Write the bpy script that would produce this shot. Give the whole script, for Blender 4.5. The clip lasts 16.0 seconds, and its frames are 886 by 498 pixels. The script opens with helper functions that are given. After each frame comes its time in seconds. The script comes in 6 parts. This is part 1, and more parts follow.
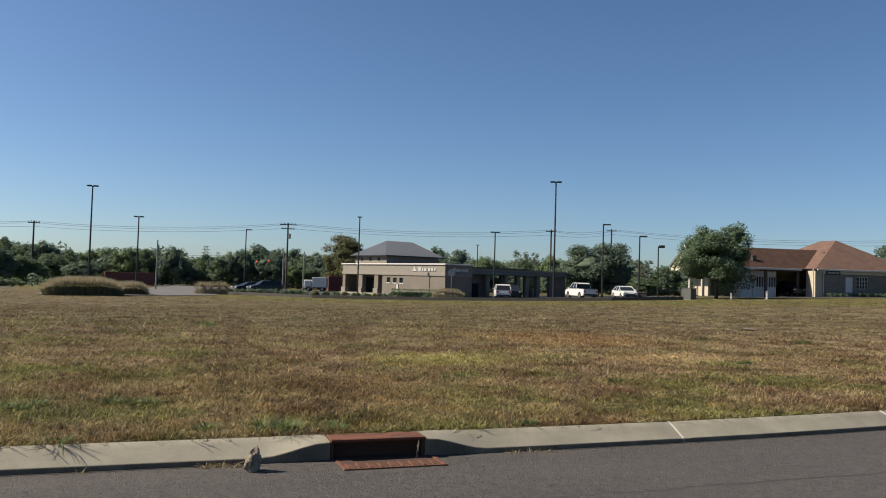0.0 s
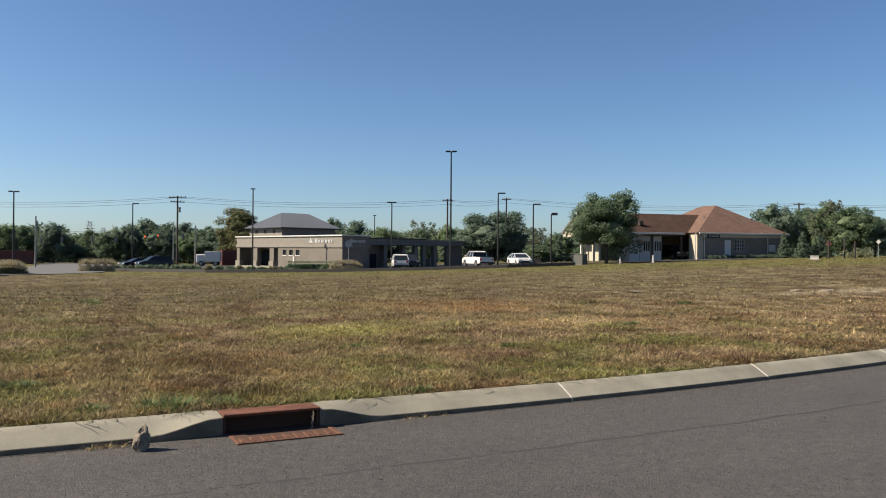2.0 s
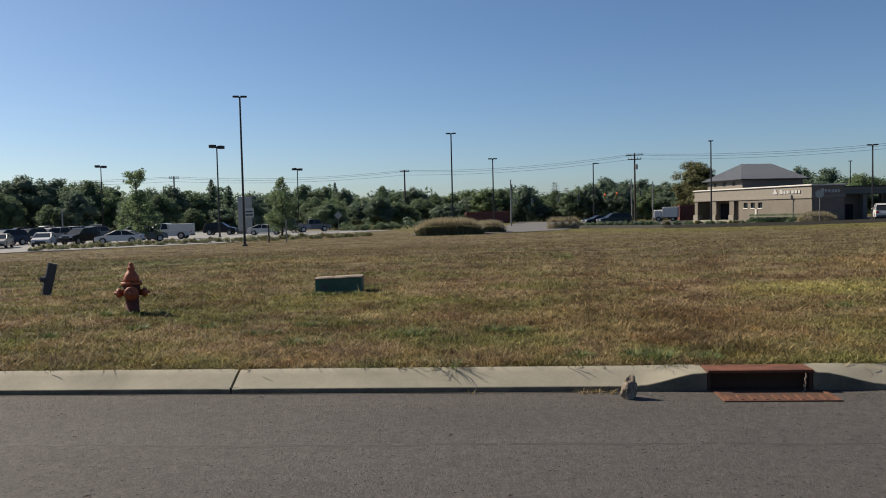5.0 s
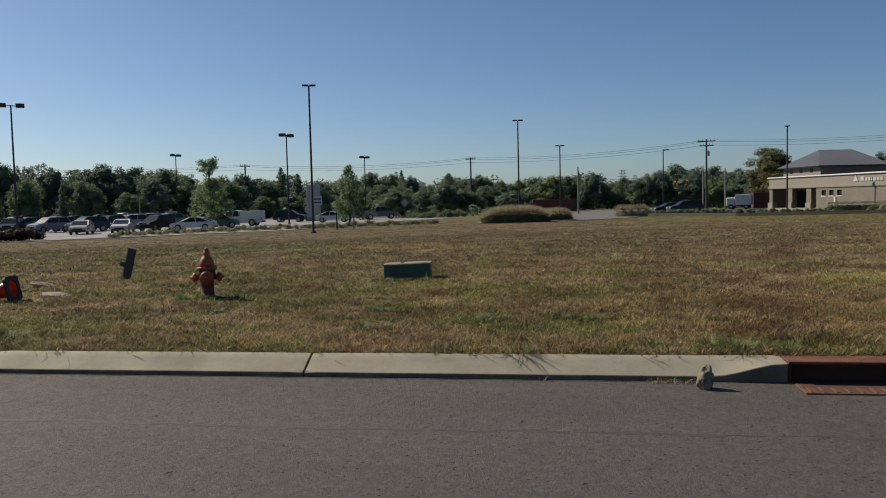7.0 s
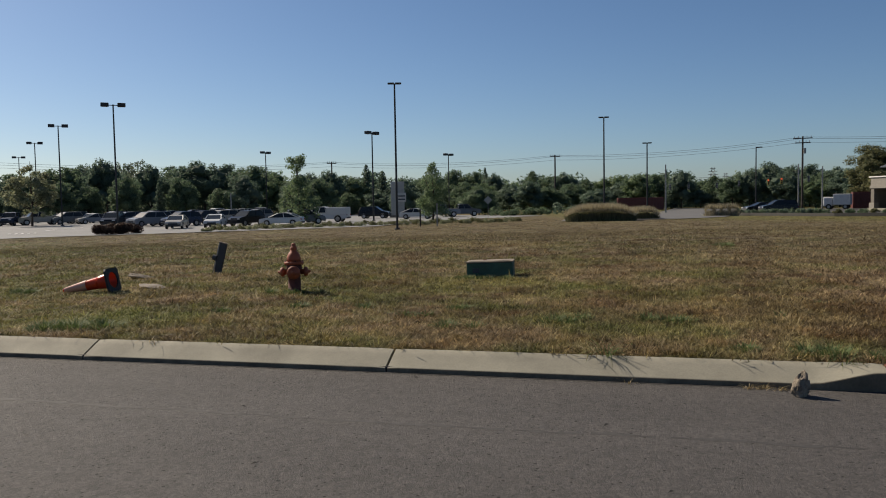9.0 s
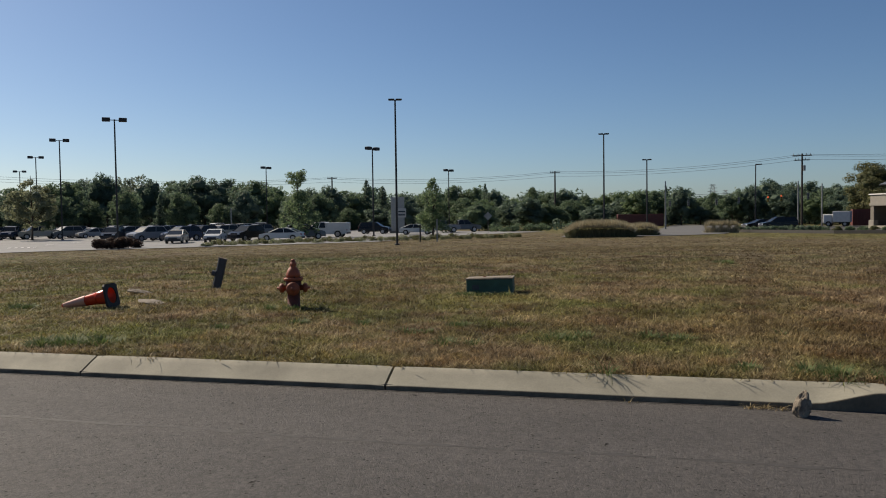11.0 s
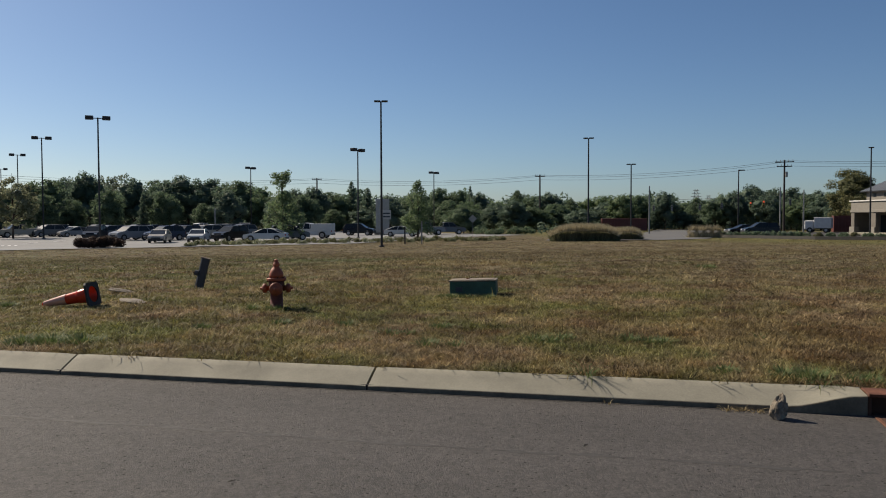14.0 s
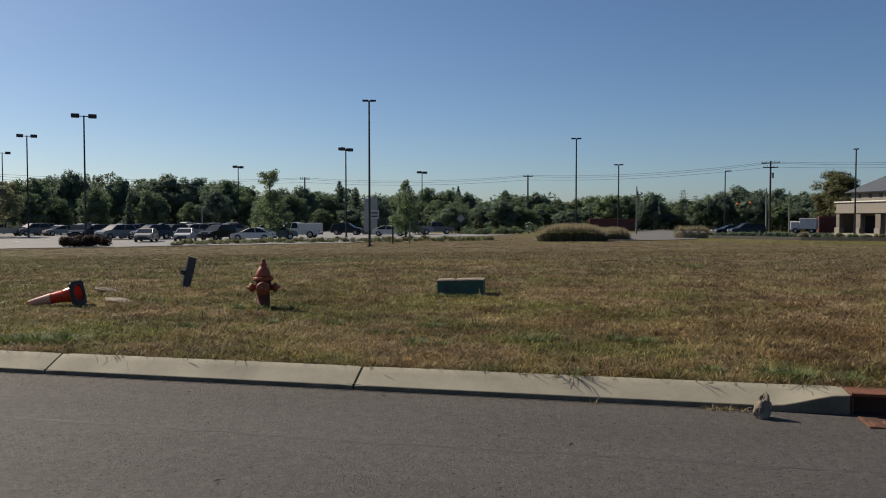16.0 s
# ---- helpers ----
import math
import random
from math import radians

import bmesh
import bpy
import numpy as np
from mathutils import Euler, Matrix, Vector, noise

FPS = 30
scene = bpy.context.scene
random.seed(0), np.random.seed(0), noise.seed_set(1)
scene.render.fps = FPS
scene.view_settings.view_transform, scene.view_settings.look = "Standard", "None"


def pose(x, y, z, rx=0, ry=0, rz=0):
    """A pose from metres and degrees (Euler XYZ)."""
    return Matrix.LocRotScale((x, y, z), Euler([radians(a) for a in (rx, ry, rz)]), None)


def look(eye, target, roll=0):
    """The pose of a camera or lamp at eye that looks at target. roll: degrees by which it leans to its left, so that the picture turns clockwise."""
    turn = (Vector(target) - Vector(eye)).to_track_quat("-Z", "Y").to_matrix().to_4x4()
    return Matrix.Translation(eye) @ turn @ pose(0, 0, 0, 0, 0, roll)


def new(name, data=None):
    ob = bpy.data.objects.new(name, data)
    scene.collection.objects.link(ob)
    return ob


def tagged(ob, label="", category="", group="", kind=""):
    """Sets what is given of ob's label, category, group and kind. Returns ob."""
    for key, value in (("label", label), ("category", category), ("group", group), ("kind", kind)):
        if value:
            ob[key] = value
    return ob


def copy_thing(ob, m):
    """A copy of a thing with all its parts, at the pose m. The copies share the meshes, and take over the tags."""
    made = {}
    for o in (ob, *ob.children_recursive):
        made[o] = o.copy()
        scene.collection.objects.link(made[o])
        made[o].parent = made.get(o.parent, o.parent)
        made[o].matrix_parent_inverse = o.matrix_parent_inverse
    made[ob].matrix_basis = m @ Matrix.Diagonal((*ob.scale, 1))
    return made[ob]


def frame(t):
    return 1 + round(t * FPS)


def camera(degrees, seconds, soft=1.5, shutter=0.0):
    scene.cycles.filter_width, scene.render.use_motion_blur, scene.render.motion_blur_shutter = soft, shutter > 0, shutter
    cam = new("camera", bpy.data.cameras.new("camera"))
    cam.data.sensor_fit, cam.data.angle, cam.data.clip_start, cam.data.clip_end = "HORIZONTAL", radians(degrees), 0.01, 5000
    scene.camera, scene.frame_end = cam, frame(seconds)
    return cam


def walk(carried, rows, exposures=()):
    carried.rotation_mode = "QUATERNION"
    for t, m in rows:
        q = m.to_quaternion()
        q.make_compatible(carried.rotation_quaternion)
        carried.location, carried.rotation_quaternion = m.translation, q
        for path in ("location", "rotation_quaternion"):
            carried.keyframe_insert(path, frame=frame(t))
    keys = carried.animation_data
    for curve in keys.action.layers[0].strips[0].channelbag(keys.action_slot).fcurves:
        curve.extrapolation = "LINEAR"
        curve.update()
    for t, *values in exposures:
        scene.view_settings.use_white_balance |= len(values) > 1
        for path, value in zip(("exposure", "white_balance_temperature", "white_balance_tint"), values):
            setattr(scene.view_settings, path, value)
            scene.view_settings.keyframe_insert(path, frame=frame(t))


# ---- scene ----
cam = camera(57.34, 16.0, soft=1.0)
# seconds, x, y, z, yaw, pitch, roll
ROWS = [
    (0.0, 0.113, -0.072, 1.609, -19.75, 2.17, -1.73),
    (0.5, 0.148, -0.137, 1.613, -26.17, 1.63, -1.23),
    (1.0, 0.158, -0.149, 1.612, -27.14, 0.60, -0.80),
    (1.5, 0.158, -0.149, 1.609, -27.10, 0.35, -0.54),
    (2.0, 0.154, -0.123, 1.603, -26.95, 0.20, -0.44),
    (2.5, 0.143, -0.100, 1.592, -23.67, 0.07, -0.42),
    (3.0, 0.100, -0.079, 1.584, -16.17, -0.10, -0.63),
    (3.5, 0.087, -0.055, 1.582, -11.73, -0.26, -0.42),
    (4.0, 0.050, -0.037, 1.579, -5.16, -0.78, -0.26),
    (4.5, 0.008, -0.004, 1.582, -0.29, -2.18, 0.91),
    (5.0, -0.027, 0.006, 1.581, 4.47, -2.68, 1.38),
    (7.5, -0.085, 0.040, 1.562, 11.33, -3.63, 1.54),
    (8.0, -0.092, 0.046, 1.561, 14.22, -3.61, 1.61),
    (10.5, -0.092, 0.086, 1.577, 15.18, -3.00, 0.77),
    (11.0, -0.095, 0.083, 1.580, 14.98, -2.40, 0.78),
    (11.5, -0.091, 0.083, 1.578, 14.85, -2.21, 0.64),
    (12.0, -0.080, 0.077, 1.578, 14.73, -2.22, 0.61),
    (12.5, -0.082, 0.073, 1.573, 14.69, -2.28, 0.40),
    (13.0, -0.080, 0.070, 1.578, 14.60, -2.25, 0.33),
    (13.5, -0.073, 0.061, 1.581, 14.32, -2.24, 0.25),
    (14.0, -0.071, 0.058, 1.571, 13.92, -2.24, 0.19),
    (14.5, -0.065, 0.049, 1.569, 13.72, -2.22, 0.15),
    (15.0, -0.067, 0.047, 1.569, 13.51, -2.26, 0.10),
    (15.5, -0.062, 0.044, 1.571, 13.33, -2.26, 0.03),
    (16.0, -0.059, 0.047, 1.571, 13.08, -2.26, 0.02),
    ]
walk(cam, [(t, pose(x, y, z, 90 + pitch, roll, yaw)) for t, x, y, z, yaw, pitch, roll in ROWS],
     [(0.0, 0.9), (1.0, 1.08), (2.0, 1.09), (3.5, 1.12), (4.0, 1.04), (4.5, 0.84), (5.0, 0.75), (7.5, 0.42), (8.2, 0.43), (11.0, 0.46), (16.0, 0.46)])

# ---- light ----
SUN_AZ, SUN_EL = 66.0, 38.0      # degrees left of +y, and above the horizon
world = bpy.data.worlds.new("sky")
scene.world = world
world.use_nodes = True
wn = world.node_tree
sky = wn.nodes.new("ShaderNodeTexSky")
sky.sky_type, sky.sun_disc = "NISHITA", False
sky.sun_elevation, sky.sun_rotation = radians(SUN_EL), radians(-SUN_AZ)
sky.altitude, sky.air_density, sky.dust_density, sky.ozone_density = 1300, 0.9, 2.0, 3.0
hue = wn.nodes.new("ShaderNodeHueSaturation")
hue.inputs["Saturation"].default_value = 1.06
wn.links.new(sky.outputs[0], hue.inputs["Color"])
tone = wn.nodes.new("ShaderNodeMix")
tone.data_type, tone.blend_type = "RGBA", "MULTIPLY"
tone.inputs[0].default_value, tone.inputs[7].default_value = 1.0, (0.93, 1.0, 1.05, 1)
wn.links.new(hue.outputs[0], tone.inputs[6])
wn.links.new(tone.outputs[2], wn.nodes["Background"].inputs["Color"])
wn.nodes["Background"].inputs["Strength"].default_value = 0.0555
sun = new("sun", bpy.data.lights.new("sun", "SUN"))
sun.data.energy, sun.data.angle, sun.data.color = 4.95, radians(0.6), (1.0, 0.87, 0.70)
sd = Vector((-math.sin(radians(SUN_AZ)) * math.cos(radians(SUN_EL)), math.cos(radians(SUN_AZ)) * math.cos(radians(SUN_EL)), math.sin(radians(SUN_EL))))
sun.matrix_world = look(sd * 60, (0, 0, 0))
scene.view_settings.exposure = 0.0

# ---- materials ----
def ramp_of(nt, fac, stops):
    r = nt.nodes.new("ShaderNodeValToRGB")
    els = r.color_ramp.elements
    while len(els) < len(stops):
        els.new(0.5)
    for e, (p, c) in zip(els, stops):
        e.position, e.color = p, (*c, 1)
    nt.links.new(fac, r.inputs[0])
    return r.outputs[0]


def noise_of(nt, vec, scale, detail=4.0, rough=0.6):
    n = nt.nodes.new("ShaderNodeTexNoise")
    n.inputs["Scale"].default_value, n.inputs["Detail"].default_value, n.inputs["Roughness"].default_value = scale, detail, rough
    nt.links.new(vec, n.inputs["Vector"])
    return n.outputs[0]


def mix_of(nt, fac, a, b, blend="MIX"):
    m = nt.nodes.new("ShaderNodeMix")
    m.data_type, m.blend_type = "RGBA", blend
    for sock, v in ((m.inputs[0], fac), (m.inputs[6], a), (m.inputs[7], b)):
        if isinstance(v, (int, float)):
            sock.default_value = v
        elif isinstance(v, tuple):
            sock.default_value = (*v, 1)
        else:
            nt.links.new(v, sock)
    return m.outputs[2]


def base_mat(name, rough=0.8, metal=0.0):
    m = bpy.data.materials.new(name)
    m.use_nodes = True
    nt = m.node_tree
    p = nt.nodes["Principled BSDF"]
    p.inputs["Roughness"].default_value, p.inputs["Metallic"].default_value = rough, metal
    g = nt.nodes.new("ShaderNodeNewGeometry")
    return m, nt, p, g


def plain(name, color, rough=0.7, metal=0.0, vary=0.18, scale=3.0, fine=40.0, bump=0.0, spec=0.5):
    """A painted or bare surface with stains at two sizes, in world metres."""
    m, nt, p, g = base_mat(name, rough, metal)
    pos = g.outputs["Position"]
    big, small = noise_of(nt, pos, scale), noise_of(nt, pos, fine, 3)
    lo, hi = tuple(c * (1 - vary) for c in color), tuple(min(1, c * (1 + vary)) for c in color)
    a = ramp_of(nt, big, [(0.3, lo), (0.7, hi)])
    b = ramp_of(nt, small, [(0.3, tuple(1 - vary * 0.6 for _ in color)), (0.7, (1, 1, 1))])
    nt.links.new(mix_of(nt, 1.0, a, b, "MULTIPLY"), p.inputs["Base Color"])
    p.inputs["Specular IOR Level"].default_value = spec
    if bump:
        bp = nt.nodes.new("ShaderNodeBump")
        bp.inputs["Strength"].default_value, bp.inputs["Distance"].default_value = bump, 0.01
        nt.links.new(small, bp.inputs["Height"])
        nt.links.new(bp.outputs[0], p.inputs["Normal"])
    return m


def grass_zone(nt, pos):
    """Colour of the mown, sun-dried field: straw, rust brown and green patches by place."""
    sep = nt.nodes.new("ShaderNodeSeparateXYZ")
    nt.links.new(pos, sep.inputs[0])
    big = noise_of(nt, pos, 0.16, 5, 0.6)
    mid = noise_of(nt, pos, 0.9, 5, 0.65)
    brown = ramp_of(nt, mid, [(0.3, (0.1319, 0.0961, 0.0607)), (0.5, (0.2195, 0.1677, 0.1061)), (0.72, (0.3404, 0.2794, 0.1847))])
    straw = ramp_of(nt, mid, [(0.3, (0.175, 0.137, 0.078)), (0.7, (0.305, 0.252, 0.15))])
    dry = mix_of(nt, ramp_of(nt, big, [(0.42, (0, 0, 0)), (0.62, (1, 1, 1))]), brown, straw)
    # green comes up near the road and in scattered weeds
    near = nt.nodes.new("ShaderNodeMapRange")
    lean = nt.nodes.new("ShaderNodeMath")
    lean.operation = "MULTIPLY_ADD"
    nt.links.new(sep.outputs[0], lean.inputs[0])
    lean.inputs[1].default_value = 0.7
    nt.links.new(sep.outputs[1], lean.inputs[2])
    nt.links.new(lean.outputs[0], near.inputs[0])
    near.inputs[1].default_value, near.inputs[2].default_value = 8.0, 34.0
    near.inputs[3].default_value, near.inputs[4].default_value = 0.405, 0.57
    g1 = noise_of(nt, pos, 0.55, 6, 0.7)
    gt = nt.nodes.new("ShaderNodeMath")
    gt.operation = "SUBTRACT"
    nt.links.new(g1, gt.inputs[0])
    nt.links.new(near.outputs[0], gt.inputs[1])
    gm = nt.nodes.new("ShaderNodeMath")
    gm.operation, gm.use_clamp = "MULTIPLY", True
    nt.links.new(gt.outputs[0], gm.inputs[0])
    gm.inputs[1].default_value = 5.5
    green = ramp_of(nt, mid, [(0.3, (0.0851, 0.1004, 0.0323)), (0.7, (0.1872, 0.1877, 0.0710))])
    c = mix_of(nt, gm.outputs[0], dry, green)
    # worn and bleached spots: place, half sizes, colour
    for px, py, sx, sy, col in ((1.8, 10.2, 2.6, 1.8, (0.2, 0.155, 0.085)), (5.0, 13.6, 1.9, 1.3, (0.3064, 0.2882, 0.1137)), (10.0, 18.3, 3.2, 2.8, (0.2893, 0.1834, 0.0947)), (10.0, 13.6, 2.2, 1.0, (0.3744, 0.2969, 0.1705)), (24.8, 18.3, 5.0, 1.1, (0.3915, 0.3405, 0.2557)), (-6.0, 24.0, 4.0, 2.5, (0.3064, 0.2358, 0.1231)), (-3.0, 12.9, 1.6, 1.3, (0.1872, 0.1921, 0.0663)), (-11.0, 27.0, 5.0, 2.6, (0.1447, 0.1615, 0.0710)), (-6.5, 8.3, 1.3, 0.9, (0.1447, 0.1746, 0.0568))):
        mp = nt.nodes.new("ShaderNodeMapping")
        mp.vector_type = "TEXTURE"
        mp.inputs["Location"].default_value, mp.inputs["Scale"].default_value = (px, py, 0.2), (sx, sy, 50)
        nt.links.new(pos, mp.inputs[0])
        ln = nt.nodes.new("ShaderNodeVectorMath")
        ln.operation = "LENGTH"
        nt.links.new(mp.outputs[0], ln.inputs[0])
        ad = nt.nodes.new("ShaderNodeMath")
        ad.operation = "MULTIPLY_ADD"
        nt.links.new(mid, ad.inputs[0])
        ad.inputs[1].default_value = 1.1
        nt.links.new(ln.outputs["Value"], ad.inputs[2])
        mr = nt.nodes.new("ShaderNodeMapRange")
        nt.links.new(ad.outputs[0], mr.inputs[0])
        mr.inputs[1].default_value, mr.inputs[2].default_value, mr.inputs[3].default_value, mr.inputs[4].default_value = 0.9, 1.65, 0.75, 0.0
        c = mix_of(nt, mr.outputs[0], c, col)
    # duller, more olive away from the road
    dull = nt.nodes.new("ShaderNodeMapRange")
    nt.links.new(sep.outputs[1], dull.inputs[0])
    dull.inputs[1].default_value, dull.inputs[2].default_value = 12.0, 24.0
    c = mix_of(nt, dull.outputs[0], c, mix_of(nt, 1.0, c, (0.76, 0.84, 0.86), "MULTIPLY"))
    # mown lawn towards the buildings: east of a slanting line
    wob = noise_of(nt, pos, 0.12, 4)
    lin = nt.nodes.new("ShaderNodeVectorMath")
    lin.operation = "DOT_PRODUCT"
    nt.links.new(pos, lin.inputs[0])
    lin.inputs[1].default_value = (0.80, 0.60, 0.0)
    add = nt.nodes.new("ShaderNodeMath")
    add.operation = "MULTIPLY_ADD"
    nt.links.new(wob, add.inputs[0])
    add.inputs[1].default_value = 12.0
    nt.links.new(lin.outputs["Value"], add.inputs[2])
    lm = nt.nodes.new("ShaderNodeMapRange")
    nt.links.new(add.outputs[0], lm.inputs[0])
    lm.inputs[1].default_value, lm.inputs[2].default_value = 58.0, 67.0
    lawn = ramp_of(nt, noise_of(nt, pos, 0.5, 5, 0.7), [(0.3, (0.125, 0.13, 0.05)), (0.7, (0.21, 0.2, 0.092))])
    c = mix_of(nt, lm.outputs[0], c, lawn)
    # worn patches where the thatch is dark and reddish
    patch_m = ramp_of(nt, noise_of(nt, pos, 0.75, 7, 0.72), [(0.38, (0.63, 0.54, 0.5)), (0.5, (0.98, 0.97, 0.96)), (0.62, (1.2, 1.2, 1.14))])
    c = mix_of(nt, 1.0, c, patch_m, "MULTIPLY")
    # matted clumps, darker between
    mat = ramp_of(nt, noise_of(nt, pos, 4.2, 6, 0.75), [(0.34, (0.4, 0.38, 0.36)), (0.47, (1, 1, 1)), (0.68, (1.36, 1.33, 1.24))])
    rusty = ramp_of(nt, noise_of(nt, pos, 1.7, 5, 0.7), [(0.5, (1, 1, 1)), (0.66, (1.02, 0.92, 0.8))])
    c = mix_of(nt, 1.0, c, rusty, "MULTIPLY")
    return mix_of(nt, 1.0, c, mat, "MULTIPLY")


def ground_material():
    m, nt, p, g = base_mat("dry_field", 0.95)
    pos = g.outputs["Position"]
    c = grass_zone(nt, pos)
    fine = noise_of(nt, pos, 28.0, 5, 0.75)
    clod = noise_of(nt, pos, 4.5, 5, 0.7)
    c = mix_of(nt, 1.0, c, ramp_of(nt, fine, [(0.3, (0.32, 0.29, 0.27)), (0.65, (1, 1, 1))]), "MULTIPLY")
    c = mix_of(nt, 1.0, c, ramp_of(nt, clod, [(0.3, (0.62, 0.6, 0.58)), (0.55, (1, 1, 1))]), "MULTIPLY")
    nt.links.new(c, p.inputs["Base Color"])
    bp = nt.nodes.new("ShaderNodeBump")
    bp.inputs["Strength"].default_value, bp.inputs["Distance"].default_value = 0.9, 0.05
    nt.links.new(fine, bp.inputs["Height"])
    nt.links.new(bp.outputs[0], p.inputs["Normal"])
    p.inputs["Specular IOR Level"].default_value = 0.1
    return m


def blade_material(name, tint=None, through_light=0.3):
    m, nt, p, g = base_mat(name, 0.7)
    c = tint and ramp_of(nt, g.outputs["Random Per Island"], tint)
    if not c:
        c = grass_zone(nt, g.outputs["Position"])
        v = ramp_of(nt, g.outputs["Random Per Island"], [(0.0, (0.4, 0.38, 0.35)), (0.5, (1.0, 0.96, 0.88)), (0.85, (1.4, 1.36, 1.25)), (1.0, (2.0, 1.95, 1.8))])
        c = mix_of(nt, 1.0, c, v, "MULTIPLY")
    nt.links.new(c, p.inputs["Base Color"])
    p.inputs["Specular IOR Level"].default_value = 0.25
    tr = nt.nodes.new("ShaderNodeBsdfTranslucent")
    nt.links.new(c, tr.inputs[0])
    mx = nt.nodes.new("ShaderNodeMixShader")
    mx.inputs[0].default_value = through_light
    nt.links.new(p.outputs[0], mx.inputs[1])
    nt.links.new(tr.outputs[0], mx.inputs[2])
    nt.links.new(mx.outputs[0], nt.nodes["Material Output"].inputs[0])
    return m


def asphalt_material(name, shade=0.13, far=False, warm=1.0):
    m, nt, p, g = base_mat(name, 0.9 if far else 0.8)
    p.inputs["Specular IOR Level"].default_value = 0.25 if far else 0.27
    pos = g.outputs["Position"]
    stretch = nt.nodes.new("ShaderNodeMapping")
    stretch.inputs["Scale"].default_value = (0.35, 1.0, 1.0)
    nt.links.new(pos, stretch.inputs[0])
    big, mid, fine = noise_of(nt, stretch.outputs[0], 0.7, 4), noise_of(nt, pos, 9.0, 4), noise_of(nt, pos, 95.0, 3, 0.8)
    c = ramp_of(nt, big, [(0.3, (shade * 0.9, shade * (0.9 - 0.06 * warm), shade * (0.9 - 0.1 * warm))), (0.7, (shade * 1.15, shade * (1.15 - 0.08 * warm), shade * (1.15 - 0.13 * warm)))])
    c = mix_of(nt, 1.0, c, ramp_of(nt, mid, [(0.25, (0.8, 0.8, 0.8)), (0.6, (1.05, 1.05, 1.05))]), "MULTIPLY")
    if not far:
        c = mix_of(nt, 1.0, c, ramp_of(nt, fine, [(0.3, (0.77, 0.77, 0.77)), (0.5, (1, 1, 1)), (0.75, (1.16, 1.16, 1.15))]), "MULTIPLY")
        agg = nt.nodes.new("ShaderNodeTexVoronoi")
        agg.inputs["Scale"].default_value = 52.0
        nt.links.new(pos, agg.inputs["Vector"])
        c = mix_of(nt, 1.0, c, ramp_of(nt, agg.outputs["Color"], [(0.1, (0.78, 0.78, 0.78)), (0.5, (0.98, 0.98, 0.98)), (0.85, (1.25, 1.23, 1.21))]), "MULTIPLY")
        vor = nt.nodes.new("ShaderNodeTexVoronoi")
        vor.inputs["Scale"].default_value = 14.0
        nt.links.new(pos, vor.inputs["Vector"])
        c = mix_of(nt, 1.0, c, ramp_of(nt, vor.outputs["Distance"], [(0.11, (0.25, 0.24, 0.23)), (0.16, (1, 1, 1))]), "MULTIPLY")
        bp = nt.nodes.new("ShaderNodeBump")
        bp.inputs["Strength"].default_value, bp.inputs["Distance"].default_value = 1.0, 0.012
        grit = nt.nodes.new("ShaderNodeMath")
        grit.operation = "MULTIPLY_ADD"
        nt.links.new(agg.outputs["Distance"], grit.inputs[0])
        grit.inputs[1].default_value = -0.4
        nt.links.new(fine, grit.inputs[2])
        nt.links.new(grit.outputs[0], bp.inputs["Height"])
        nt.links.new(bp.outputs[0], p.inputs["Normal"])
    nt.links.new(c, p.inputs["Base Color"])
    return m


def leaf_material(name, dark, light):
    m = blade_material(name, [(0.0, dark), (0.6, tuple((a + b) / 2 for a, b in zip(dark, light))), (1.0, light)], 0.5)
    return m


def brick_material(name, a, b, mortar):
    m, nt, p, g = base_mat(name, 0.9)
    tc = nt.nodes.new("ShaderNodeTexCoord")
    br = nt.nodes.new("ShaderNodeTexBrick")
    br.inputs["Scale"].default_value = 1.0
    br.inputs["Brick Width"].default_value, br.inputs["Row Height"].default_value, br.inputs["Mortar Size"].default_value = 0.3, 0.1, 0.008
    br.inputs["Color1"].default_value, br.inputs["Color2"].default_value, br.inputs["Mortar"].default_value = (*a, 1), (*b, 1), (*mortar, 1)
    sep, com, sm = nt.nodes.new("ShaderNodeSeparateXYZ"), nt.nodes.new("ShaderNodeCombineXYZ"), nt.nodes.new("ShaderNodeMath")
    nt.links.new(tc.outputs["Object"], sep.inputs[0])
    sm.operation = "ADD"
    nt.links.new(sep.outputs[0], sm.inputs[0]), nt.links.new(sep.outputs[1], sm.inputs[1])
    nt.links.new(sm.outputs[0], com.inputs[0]), nt.links.new(sep.outputs[2], com.inputs[1])
    nt.links.new(com.outputs[0], br.inputs["Vector"])
    st = ramp_of(nt, noise_of(nt, g.outputs["Position"], 0.8), [(0.3, (0.85, 0.85, 0.85)), (0.7, (1.05, 1.05, 1.05))])
    nt.links.new(mix_of(nt, 1.0, br.outputs[0], st, "MULTIPLY"), p.inputs["Base Color"])
    return m


def glass_material(name, color=(0.02, 0.025, 0.03)):
    m, nt, p, g = base_mat(name, 0.15)
    p.inputs["Base Color"].default_value = (*color, 1)
    p.inputs["Specular IOR Level"].default_value = 0.18
    return m


